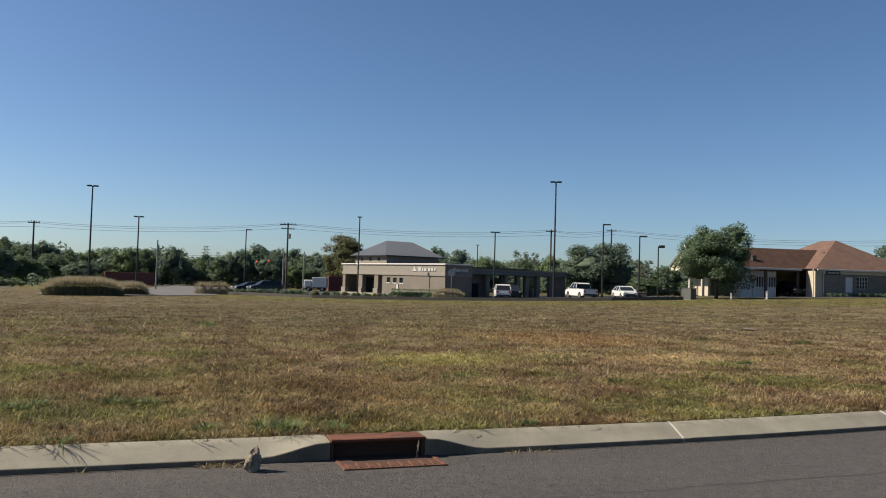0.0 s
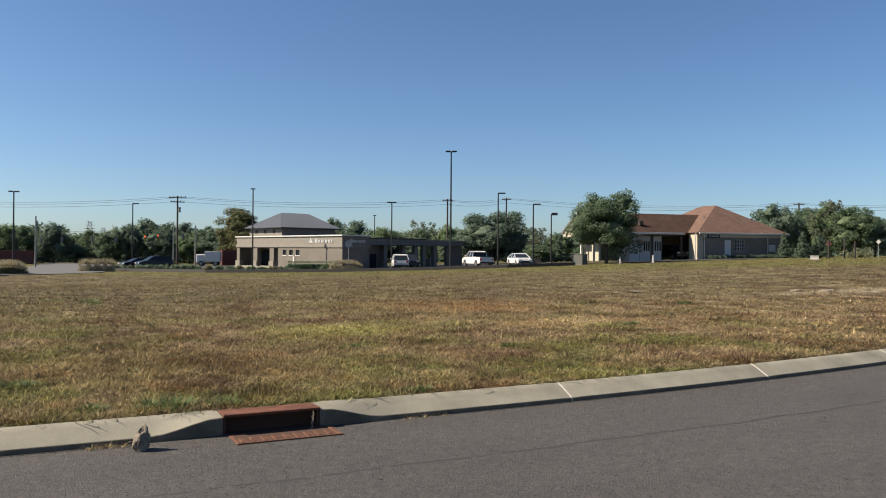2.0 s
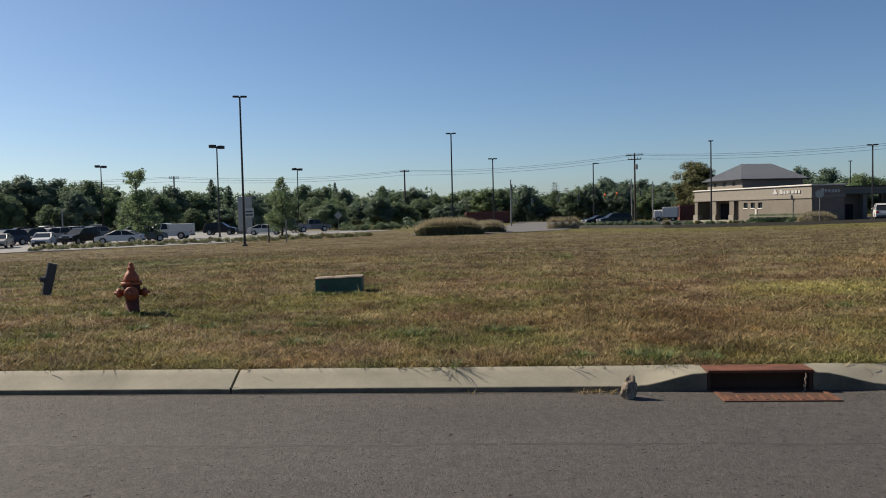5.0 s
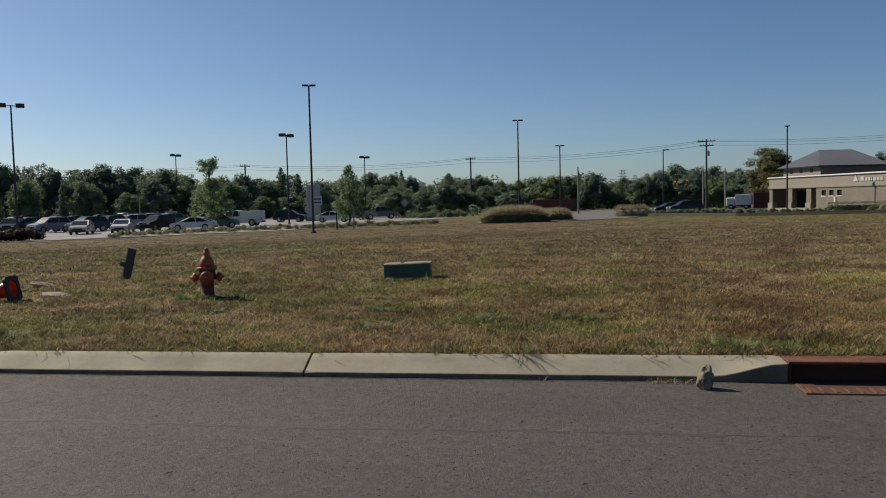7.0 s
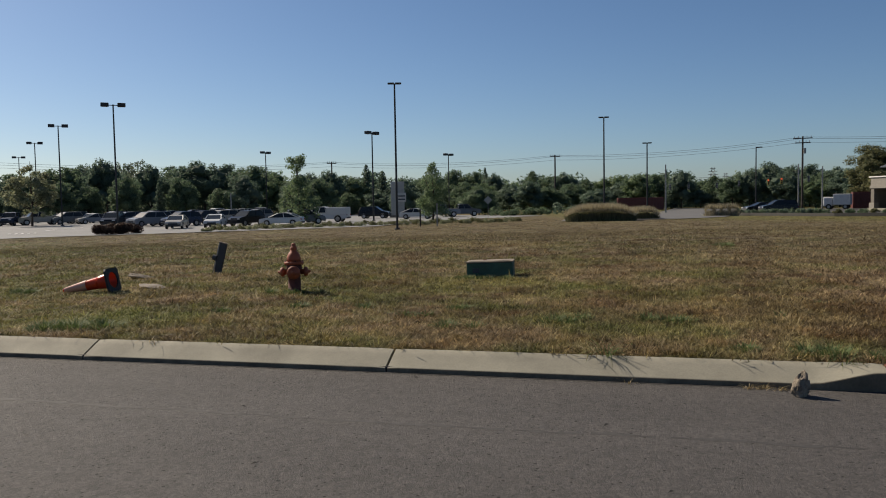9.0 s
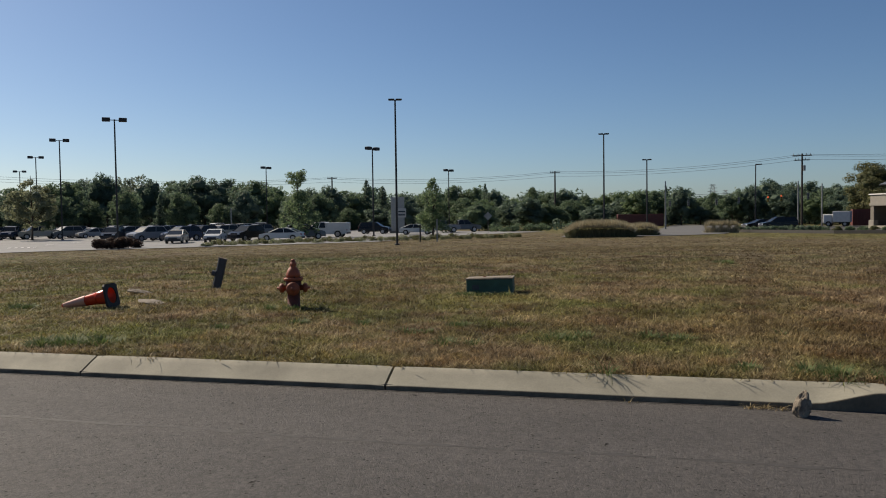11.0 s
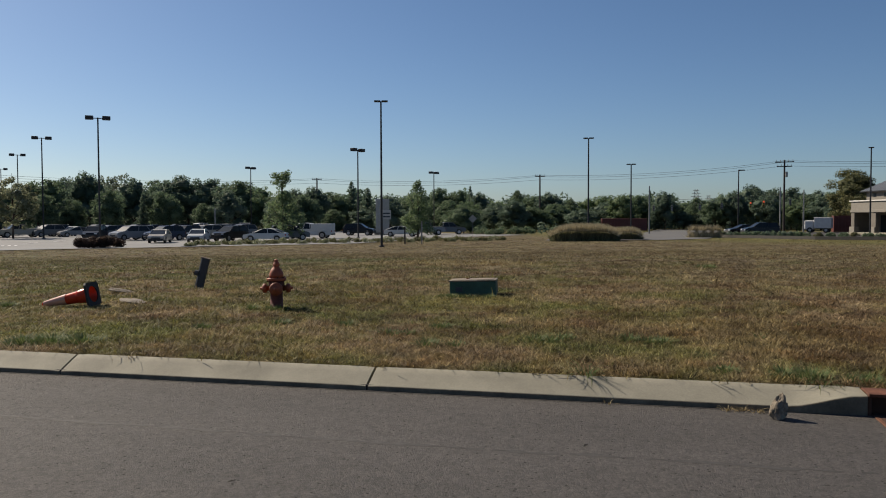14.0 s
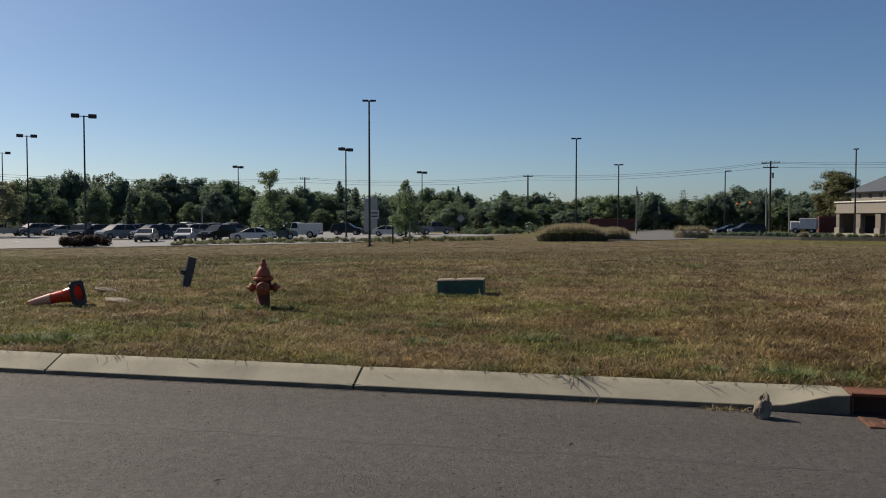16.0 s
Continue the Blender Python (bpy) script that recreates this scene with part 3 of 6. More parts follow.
paved("side_road", [(-10.5, 88.5), (2, 91), (7, 97), (11, 120), (14, 175), (3, 175), (-1, 122), (-8, 108), (-11, 97)], 0.06, M["lot_side"], "pale asphalt side street between grass islands", "road")
paved("bank_lot", [(9, 106), (17.5, 92.5), (30, 82.5), (44, 71.8), (50.5, 69), (63, 86), (72, 108), (60, 128), (38, 142), (14, 150)], 0.05, M["lot_dark"], "asphalt drive and parking round the bank", "parking lot")
paved("house_drive", [(57, 75.5), (63, 69), (70, 66.5), (78, 68), (79, 73), (73.5, 75.4), (76, 80), (64, 83), (57, 84)], 0.05, M["lot_dark"], "asphalt drive by the brick house", "driveway")


# ---- trees ----
def leaf_cloud(clumps, leaves, size, rnd, flat=0.8, stray=0.45, corners=3):
    """Leaves as small facets on the shells of many clumps."""
    rng = np.random.RandomState(rnd.randrange(1 << 30))
    counts = np.array([max(1, int(leaves * r * r)) for _, r in clumps])
    c = np.repeat(np.array([tuple(q) for q, _ in clumps], float), counts, axis=0)
    r = np.repeat(np.array([q for _, q in clumps], float), counts)[:, None]
    n = len(c)
    d = rng.normal(0, 1, (n, 3))
    d /= np.linalg.norm(d, axis=1, keepdims=True)
    p = c + d * np.array([1, 1, flat]) * r * (0.5 + 0.55 * rng.rand(n, 1))
    nrm = d + rng.normal(0, stray, (n, 3)) + np.array([0, 0, 0.25])
    nrm /= np.linalg.norm(nrm, axis=1, keepdims=True)
    t = np.cross(nrm, rng.normal(0, 1, (n, 3)))
    t /= np.linalg.norm(t, axis=1, keepdims=True) + 1e-9
    b = np.cross(nrm, t)
    s = size * (0.6 + 0.8 * rng.rand(n, 1))
    V = np.stack([p - t * s - b * s * 0.55, p - t * s * 0.3 + b * s * 0.85, p + t * s + nrm * s * 0.25] if corners == 3 else [p - t * s, p - b * s * 0.6, p + t * s + nrm * s * 0.2, p + b * s * 0.6], 1).reshape(-1, 3)
    return V, np.arange(n * corners).reshape(n, corners).tolist()


def crown_clumps(h, base, w, shape, n, rnd, seed):
    """Places and radii of the leaf clumps of one crown, and of the lobes that carry them."""
    out, half, lobes = [], (h - base) / 2, []
    if shape in ("round", "oval", "sparse"):
        lobes = [(Vector((0, 0, base + half)), w * 0.3)]
        for i in range(11):
            a, zz = i * 2.399 + rnd.uniform(-0.5, 0.5), -0.8 + 1.7 * (i + 0.5) / 11
            k = 0.27 * w * math.sqrt(max(0.05, 1 - zz * zz)) * rnd.uniform(0.8, 1.25)
            if shape == "oval":
                k *= 1.3 - 0.95 * (zz + 0.8) / 1.7
            lobes.append((Vector((math.cos(a) * k, math.sin(a) * k, base + half + zz * half * 0.72)), w * rnd.uniform(0.17, 0.26)))
        for i in range(n):
            q, r = lobes[i % len(lobes)]
            d = Vector((rnd.gauss(0, 1), rnd.gauss(0, 1), rnd.gauss(0, 1) + 0.35)).normalized()
            out.append((q + d * r * rnd.uniform(0.6, 0.95), r * rnd.uniform(0.3, 0.55) * (0.6 if shape == "sparse" else 1)))
        if shape == "sparse":
            lobes = []
    elif shape == "shoot":      # a broad skirt, a thin neck and a small head
        for i in range(n):
            u = (i + 0.5) / n
            a = i * 2.399
            if u < 0.74:
                z = base + (h - base) * (0.02 + 0.62 * u / 0.74)
                rr = w * 0.46 * (1 - 0.75 * (u / 0.74) ** 1.6) * rnd.uniform(0.2, 1.0)
            else:
                z = base + (h - base) * rnd.uniform(0.72, 0.97)
                rr = w * 0.17 * rnd.uniform(0.2, 1.0)
            out.append((Vector((math.cos(a) * rr, math.sin(a) * rr, z)), w * rnd.uniform(0.05, 0.11)))
    elif shape == "cone":
        for i in range(n):
            u, a = (i + 0.5) / n, i * 2.399 + rnd.uniform(-0.4, 0.4)
            tier = 0.75 + 0.25 * math.sin(u * 40)
            rr = ((1 - u) ** 0.8 * (0.45 + 0.55 * rnd.random()) * tier + 0.03) * w * 0.45
            out.append((Vector((math.cos(a) * rr, math.sin(a) * rr, base + (h - base) * (u * 0.96 + 0.02))), w * rnd.uniform(0.05, 0.11) * (1.25 - 0.7 * u)))
    else:   # loose: an upright spray of shoots
        for i in range(n):
            u, a = (i + 0.5) / n, i * 2.399 + rnd.uniform(-0.4, 0.4)
            lobe = 0.7 + 0.5 * noise.noise((math.cos(a) * 1.3 + seed, math.sin(a) * 1.3, u * 3))
            rr = w * 0.46 * math.sin(math.pi * min(1, 0.25 + 0.75 * u)) ** 0.6 * rnd.uniform(0.3, 1.0) * lobe
            out.append((Vector((math.cos(a) * rr, math.sin(a) * rr, base + (h - base) * (0.03 + 0.94 * u ** 1.15))), w * rnd.uniform(0.07, 0.14) * (1.2 - 0.5 * u)))
    if shape == "cone":
        lobes = [(Vector((0, 0, base + (h - base) * u)), w * 0.3 * (1 - u) + 0.05) for u in (0.08, 0.2, 0.32, 0.44, 0.56, 0.68, 0.8)]
    return out, lobes


def add_hulls(V, F, lobes, rnd):
    """The dense twiggy heart of each lobe, uneven, inside its leaves."""
    V, F = list(map(tuple, V)), list(F)
    for q, r in lobes:
        bm = bmesh.new()
        bmesh.ops.create_icosphere(bm, subdivisions=3, radius=1.0)
        off = Vector((rnd.uniform(0, 50), rnd.uniform(0, 50), rnd.uniform(0, 50)))
        s = len(V)
        for v in bm.verts:
            k = r * (0.52 + 0.3 * noise.noise(v.co * 2.6 + off))
            V.append((q.x + v.co.x * k, q.y + v.co.y * k, q.z + v.co.z * k * 0.92))
        F += [tuple(s + v.index for v in f.verts) for f in bm.faces]
        bm.free()
    return np.array(V), F


def make_tree(label, h, w, leaf, seed, size=0.11, leaves=260, n=90, shape="round", group="", low=0.22, corners=3):
    rnd = random.Random(seed)
    t = thing("tree", label, "tree", group)
    base_z = h * low
    clumps, lobes = crown_clumps(h, base_z, w, shape, n, rnd, seed)
    V, F = leaf_cloud(clumps, leaves, size, rnd, corners=corners)
    nh = len(F)
    V, F = add_hulls(V, F, lobes, rnd)
    nh = len(F) - nh
    top = V[:, 2].max()
    up = V[:, 2] > base_z
    V[up, 2] = base_z + (V[up, 2] - base_z) * (h - base_z) / (top - base_z)
    V[:, 2] = np.maximum(V[:, 2], 0.02)
    bm = bmesh.new()
    tube(bm, (0, 0, -0.3), (0.02 * w, 0, base_z + 0.25 * h), 0.03 * h * 0.5 + 0.04, 0.02 * h * 0.4 + 0.02, 8)
    tube(bm, (0.02 * w, 0, base_z + 0.24 * h), (0.0, 0.01 * w, h * 0.86), 0.02 * h * 0.4 + 0.02, 0.02, 6)
    for q, r in rnd.sample(clumps, 14 if shape == "sparse" else 8):
        if q.z > base_z + 0.1 * h:
            z0 = base_z + (q.z - base_z) * 0.45
            tube(bm, (0.01, 0, z0), tuple(q), 0.009 * h, 0.003 * h, 5)
    part("trunk", bm, M["bark"], t, "", True)
    me = mesh_of("crown", V, F, M[leaf])
    me.polygons.foreach_set("use_smooth", [i >= len(F) - nh for i in range(len(F))])
    part("crown", me, None, t)
    return t


def stand_tree(t, az, d, elev, width, h0, w0, turn=0.0):
    """Sets a tree d metres off so that its top stands elev degrees over the eye."""
    p = spot(az, d, -0.1)
    s = (1.6 + d * math.tan(radians(elev)) - p.z) / h0
    t.matrix_world = Matrix.LocRotScale(p, Euler((0, 0, turn)), (width / w0, width / w0, s))
    return t


# the named trees
stand_tree(make_tree("full rounded dark green shade tree on the lawn", 8.0, 7.6, "leaf_mid", 5, 0.1, 260, 170, "round", low=0.15, corners=4), 38.45, 91, 4.48, 9.4, 8.0, 7.6)
stand_tree(make_tree("broad dark green tree behind the parked pickup", 8.4, 10.0, "leaf_dark_hazed", 8, 0.13, 230, 170, "round", low=0.06), 30.6, 122, 2.95, 12.6, 8.4, 10.0)
stand_tree(make_tree("bronze-green cypress beside the bank", 10.6, 8.6, "leaf_bronze", 12, 0.12, 170, 170, "oval", low=0.05), 12.95, 146, 3.08, 10.4, 10.6, 8.6)
stand_tree(make_tree("young thin light green tree with a sparse top shoot", 8.0, 6.0, "leaf_light", 21, 0.1, 320, 85, "shoot", low=0.1, corners=4), -25.15, 95, 3.33, 6.0, 8.0, 6.0)
stand_tree(make_tree("young light green tree beside the parking lot", 7.4, 5.4, "leaf_light", 25, 0.1, 300, 80, "loose", low=0.12, corners=4), -15.75, 104, 2.67, 5.6, 7.4, 5.4)
stand_tree(make_tree("yellowing young tree in the parking lot", 7.6, 8.0, "leaf_yellow", 29, 0.13, 330, 150, "sparse", low=0.16), -41.9, 122, 2.6, 8.4, 7.6, 8.0)
stand_tree(make_tree("dense rounded grey-green tree beside the side street", 5.8, 7.6, "leaf_mid", 33, 0.1, 150, 110, "round", low=0.03), -12.5, 132, 1.0, 7.6, 5.8, 7.6)

# woods behind: several kinds, each tree a thing of its own
KINDS = (("leaf_dark_hazed", "round", 9.0), ("leaf_mid", "round", 9.0), ("leaf_mid", "loose", 9.0), ("leaf_dark_hazed", "cone", 5.0), ("leaf_light", "round", 9.0), ("leaf_grey", "sparse", 9.0), ("leaf_dark_hazed", "oval", 8.0))
kinds = [make_tree("dark green woodland tree in the far tree line", 10, w, k, 40 + i, 0.165, 100 if s != "cone" else 200, 120, s, "far tree line", 0.03)
         for i, (k, s, w) in enumerate(KINDS)]
rt = random.Random(77)
used = set()


def wood_tree(i, az, d, elev, width, label="", category="", group=""):
    o = kinds[i] if i not in used else copy_thing(kinds[i], Matrix.Identity(4))
    used.add(i)
    stand_tree(o, az, d, elev, width, 10.0, KINDS[i][2], rt.random() * 6.28)
    return tagged(o, label, category, group) if label else o


# bearing, height over the eye in degrees, width, kind: the crowns that make the skyline
SKYLINE = [(-50.5, 2.4, 11, 0), (-47.5, 2.6, 11, 6), (-44.6, 2.4, 11, 0), (-42.4, 2.1, 9, 1), (-40.2, 2.5, 10, 1), (-38.8, 2.75, 9, 0), (-37.5, 3.13, 8.5, 0), (-36.0, 3.0, 8, 5), (-34.8, 2.78, 9, 0),
           (-33, 2.6, 9, 1), (-31.4, 3.0, 12, 0), (-29.9, 2.72, 8, 6), (-28.2, 2.55, 12, 1), (-26.5, 2.2, 8, 4), (-24.6, 2.1, 9, 0), (-22.8, 2.25, 7, 0), (-21.4, 1.85, 8, 1), (-20.35, 2.55, 6, 3), (-19.25, 2.1, 6, 3), (-17.7, 1.6, 7, 0),
           (-16.2, 1.8, 7, 1), (-14.1, 2.1, 8, 1), (-12.8, 1.95, 6, 1), (-12.0, 2.2, 3.5, 3), (-11.3, 1.86, 5, 0), (-10.0, 1.2, 8, 4), (-8.7, 1.92, 7, 2), (-7.6, 1.5, 7, 1), (-6.35, 1.82, 7, 0), (-5.0, 1.28, 7, 2), (-3.8, 1.35, 7, 4),
           (-2.6, 1.52, 7, 4), (-1.5, 1.55, 7, 4), (-0.4, 1.48, 7, 1), (0.35, 1.8, 3.6, 3), (1.35, 1.78, 6, 0), (2.3, 0.95, 7, 1), (3.4, 1.3, 8, 2), (4.6, 1.3, 7, 1), (5.7, 1.8, 6, 0), (6.85, 2.15, 8.5, 0), (8.1, 1.92, 7, 0), (9.3, 1.9, 7, 6),
           (10.2, 1.38, 6, 1), (11.1, 1.72, 7, 0), (13.6, 1.6, 8, 1), (16.2, 1.5, 9, 1), (19.3, 2.45, 7, 0), (20.8, 2.2, 7.5, 6), (22.4, 1.8, 7, 4), (23.9, 1.47, 8, 1), (25.7, 2.28, 8, 5), (27.6, 2.0, 8, 4), (33.5, 1.92, 6, 5), (35.2, 1.45, 7, 1),
           (37.4, 1.5, 8, 0), (39.7, 1.4, 8, 1), (42.2, 1.3, 9, 0), (44.8, 1.3, 9, 1), (47.2, 1.6, 9, 0), (57.2, 2.3, 10, 0), (59.6, 2.5, 10, 1)]
for a, e, w, i in SKYLINE:
    wood_tree(i, a, 172 + rt.uniform(-9, 9), e, w * rt.uniform(0.95, 1.1))


def skyline(az):
    """Height of the tree line as an angle over the eye, by bearing."""
    return float(np.interp(az, [q[0] for q in SKYLINE], [q[1] for q in SKYLINE]))


# lower trees and saplings before them
az = -46.5
while az < 47.0:
    d = 154 + rt.uniform(-8, 6) + (12 if -3 < az < 12 else 0)
    e = skyline(az) * rt.uniform(0.3, 0.78)
    i = rt.choice((0, 0, 1, 1, 2, 3, 4, 6))
    wood_tree(i, az, d, e, (4.4 if i == 3 else 7.5) * rt.uniform(0.7, 1.15))
    az += rt.uniform(1.4, 2.3)
for a, d, e, i, w in ((49.45, 128, 3.44, 0, 8.2), (51.0, 134, 3.1, 1, 7.5), (52.5, 118, 3.62, 5, 7.0), (52.6, 119, 3.4, 4, 6.4), (54.0, 117, 3.15, 1, 7.0), (55.1, 124, 2.5, 0, 7.5)):
    wood_tree(i, a, d, e, w, "tall tree behind the brick house", "tree", "trees behind the house")
for a, d, e, w in ((49.9, 109, 1.45, 2.8), (51.0, 108, 1.5, 3.0), (52.0, 109, 1.35, 3.2)):
    wood_tree(3, a, d, e, w, "dark dense conical evergreen by the house", "evergreen", "evergreens by the house")


def woods_backing():
    """The closed mass of wood behind the single trees."""
    rnd = random.Random(5)
    clumps = []
    az = -75.0
    while az < 85:
        top = skyline(az) * 0.72
        for d in (186, 192, 199):
            p = spot(az, d)
            h = 1.6 + d * math.tan(radians(top)) - p.z
            for z in np.arange(0.6, h, 1.9):
                clumps.append(((p.x + rnd.uniform(-1.5, 1.5), p.y + rnd.uniform(-1.5, 1.5), p.z + z), rnd.uniform(1.7, 2.4)))
        az += 0.75
    V, F = leaf_cloud(clumps, 15, 0.4, rnd)
    return mesh_of("woods", V, F, M["leaf_dark_hazed"])


tagged(new("woods", woods_backing()), "closed dark green woodland along the far edge", "woods", kind="stuff")


# ---- poles and wires ----
def light_pole(az, d, h, head, label, turn=0.0):
    t = thing("light_pole", label, "street lamp", "parking lot light poles", Matrix.Translation(on_ground(az, d, -0.15)) @ pose(0, 0, 0, 0, 0, -az + turn))
    part("base", lathe([(0.24, 0), (0.24, 0.24), (0.21, 0.3)], 14), M["pole"], t, "low dark base cover")
    part("shaft", tube_bm((0, 0, 0.28), (0, 0, h), 0.11, 0.075, n=10), M["pole"], t)
    if head == "twin_box":
        part("arm", bbox(-0.75, 0.75, -0.04, 0.04, h - 0.12, h - 0.04), M["pole"], t)
        for s in (-1, 1):
            part("lamp_head", bbox(s * 0.42, s * 1.22, -0.3, 0.3, h - 0.24, h + 0.16, 0.05), M["pole"], t)
    elif head == "flat":
        part("arm", bbox(-0.55, 0.55, -0.05, 0.05, h - 0.02, h + 0.06), M["pole"], t)
        for s in (-1, 1):
            part("lamp_head", bbox(s * 0.05, s * 0.6, -0.22, 0.22, h + 0.02, h + 0.13, 0.03), M["pole"], t)
    elif head == "single":
        part("lamp_head", bbox(-0.05, 0.85, -0.2, 0.2, h - 0.02, h + 0.12, 0.03), M["pole"], t)
    elif head == "box":
        part("lamp_head", bbox(0.05, 0.85, -0.25, 0.25, h - 0.2, h + 0.15, 0.04), M["pole"], t)
    else:
        part("lamp_head", bbox(-0.3, 0.3, -0.2, 0.2, h, h + 0.12, 0.03), M["pole"], t)
    return t


def top_h(az, d, elev):
    return 1.6 + d * math.tan(radians(elev)) - on_ground(az, d).z + 0.15


POLES = [(-3.92, 96, 5.37, "flat"), (-1.03, 108, 3.54, "flat"), (13.70, 107, 4.20, "cap"), (23.30, 102, 3.43, "flat"), (27.49, 86, 7.03, "flat"), (30.82, 96, 4.13, "single"),
         (33.29, 96, 3.36, "single"), (34.53, 112, 2.72, "box"), (5.93, 125, 3.01, "single"), (-18.45, 72, 8.00, "flat"), (-20.09, 106, 4.72, "twin_box"), (-37.21, 92, 6.48, "twin_box"),
         (-40.53, 120, 5.08, "twin_box"), (-41.92, 150, 3.98, "twin_box"), (-42.85, 185, 3.08, "twin_box"), (-27.48, 150, 3.42, "twin_box"), (-14.70, 150, 3.14, "twin_box"), (22.06, 150, 2.5, "cap")]
for a, d, e, hd in POLES:
    lab = {"twin_box": "tall dark parking-lot pole with two box lamp heads", "flat": "tall slim dark pole with a flat double lamp head", "single": "dark pole with a single lamp arm", "box": "dark pole with one box lamp", "cap": "slim dark pole with a small lamp on top"}[hd]
    light_pole(a, d, top_h(a, d, e), hd, lab, 52.0 if hd == "twin_box" and a > -30 else 0.0)


def utility_pole(az, d, elev, arms, label):
    p = on_ground(az, d, -0.3)
    h = top_h(az, d, elev) + 0.15
    t = thing("utility_pole", label, "utility pole", "roadside utility poles", Matrix.Translation(p) @ pose(0, 0, 0, 0, 0, -az))
    part("post", tube_bm((0, 0, 0), (0, 0, h), 0.2, 0.13, n=8), M["wood_pole"], t)
    for k in range(arms):
        z = h - 0.35 - 0.75 * k
        reach = 1.5 - 0.3 * k if arms > 1 else 0.95
        part("crossarm", bbox(-reach, reach, -0.16, -0.04, z - 0.08, z + 0.08), M["wood_pole"], t)
        for x in (-0.87 * reach, -0.43 * reach, 0.43 * reach, 0.87 * reach):
            part("insulator", tube_bm((x, -0.1, z + 0.08), (x, -0.1, z + 0.4), 0.06, 0.04, n=6), M["galv"], t)
    if arms > 1:
        part("transformer", tube_bm((0.34, -0.1, h - 2.9), (0.34, -0.1, h - 2.0), 0.22, n=10), M["galv"], t)
    return p + Vector((0, 0, h - 0.25))


tops = [utility_pole(-48, 150, 3.0, 1, "weathered wooden utility pole with a crossarm"), utility_pole(-22.95, 165, 2.75, 1, "weathered wooden utility pole with a crossarm"), utility_pole(-7.25, 160, 2.95, 1, "weathered wooden utility pole with a crossarm"),
        utility_pole(8.73, 150, 3.63, 2, "tall wooden utility pole with double crossarms and transformer"), utility_pole(27.2, 150, 3.74, 1, "wooden utility pole behind the bank canopy"),
        utility_pole(31.35, 160, 3.85, 1, "wooden utility pole rising over a tree"), utility_pole(50.6, 160, 3.35, 1, "wooden utility pole behind the house"), utility_pole(66, 165, 3.3, 1, "wooden utility pole beyond the lawn")]
for name, az_, d_, e_ in (("signal_pole", 0.2, 128, 2.1), ("signal_pole", 8.5, 140, 1.9), ("signal_pole", 9.9, 140, 1.7), ("signal_pole", -29.9, 140, 0.7)):
    t = thing(name, "plain grey steel pole by the side street", "pole", "", Matrix.Translation(on_ground(az_, d_, -0.2)))
    part("shaft", tube_bm((0, 0, 0), (0, 0, top_h(az_, d_, e_)), 0.13, 0.09, n=8), M["galv"], t)


def wire(a, b, sag, off):
    n = 14
    cu = bpy.data.curves.new("wire", "CURVE")
    cu.dimensions, cu.bevel_depth, cu.bevel_resolution = "3D", 0.022, 1
    sp = cu.splines.new("POLY")
    sp.points.add(n)
    for i in range(n + 1):
        f = i / n
        q = a.lerp(b, f) + Vector(off)
        sp.points[i].co = (q.x, q.y, q.z - sag * 4 * f * (1 - f), 1)
    cu.materials.append(M["wire"])
    return tagged(new("power_line", cu), "thin dark sagging overhead power line", "power line", "overhead power lines")


for a, b in zip(tops, tops[1:]):
    s = 0.35 + 0.012 * (a - b).length
    wire(a, b, s, (0, 0, 0.15))
    wire(a, b, s * 1.1, (0, -1.1, -0.15))
    wire(a, b, s * 0.9, (0, 0, -0.75))

# ---- bank ----
def wall_with_openings(y0, y1, z0, z1, holes, x0, x1):
    """A wall along y with through openings (y0, y1, z0, z1)."""
    ys = sorted({y0, y1, *(h[0] for h in holes), *(h[1] for h in holes)})
    bm = bmesh.new()
    for a, b in zip(ys, ys[1:]):
        hs = [h for h in holes if h[0] <= a and h[1] >= b]
        z = z0
        for h in sorted(hs, key=lambda q: q[2]):
            if h[2] > z:
                box(bm, x0, x1, a, b, z, h[2])
            z = h[3]
        if z < z1:
            box(bm, x0, x1, a, b, z, z1)
    return bm


def hip_roof(x0, x1, y0, y1, z0, z1, r0, r1, along="x", over=0.5):
    bm = bmesh.new()
    c = [bm.verts.new(p) for p in ((x0 - over, y0 - over, z0), (x1 + over, y0 - over, z0), (x1 + over, y1 + over, z0), (x0 - over, y1 + over, z0))]
    ym, xm = (y0 + y1) / 2, (x0 + x1) / 2
    r = [bm.verts.new((r0, ym, z1)), bm.verts.new((r1, ym, z1))] if along == "x" else [bm.verts.new((xm, r0, z1)), bm.verts.new((xm, r1, z1))]
    if along == "x":
        fs = ((c[0], c[1], r[1], r[0]), (c[1], c[2], r[1]), (c[2], c[3], r[0], r[1]), (c[3], c[0], r[0]))
    else:
        fs = ((c[0], c[1], r[0]), (c[1], c[2], r[1], r[0]), (c[2], c[3], r[1]), (c[3], c[0], r[0], r[1]))
    for f in fs:
        bm.faces.new(f)
    bm.faces.new(list(reversed(c)))
    bmesh.ops.recalc_face_normals(bm, faces=bm.faces)
    return bm


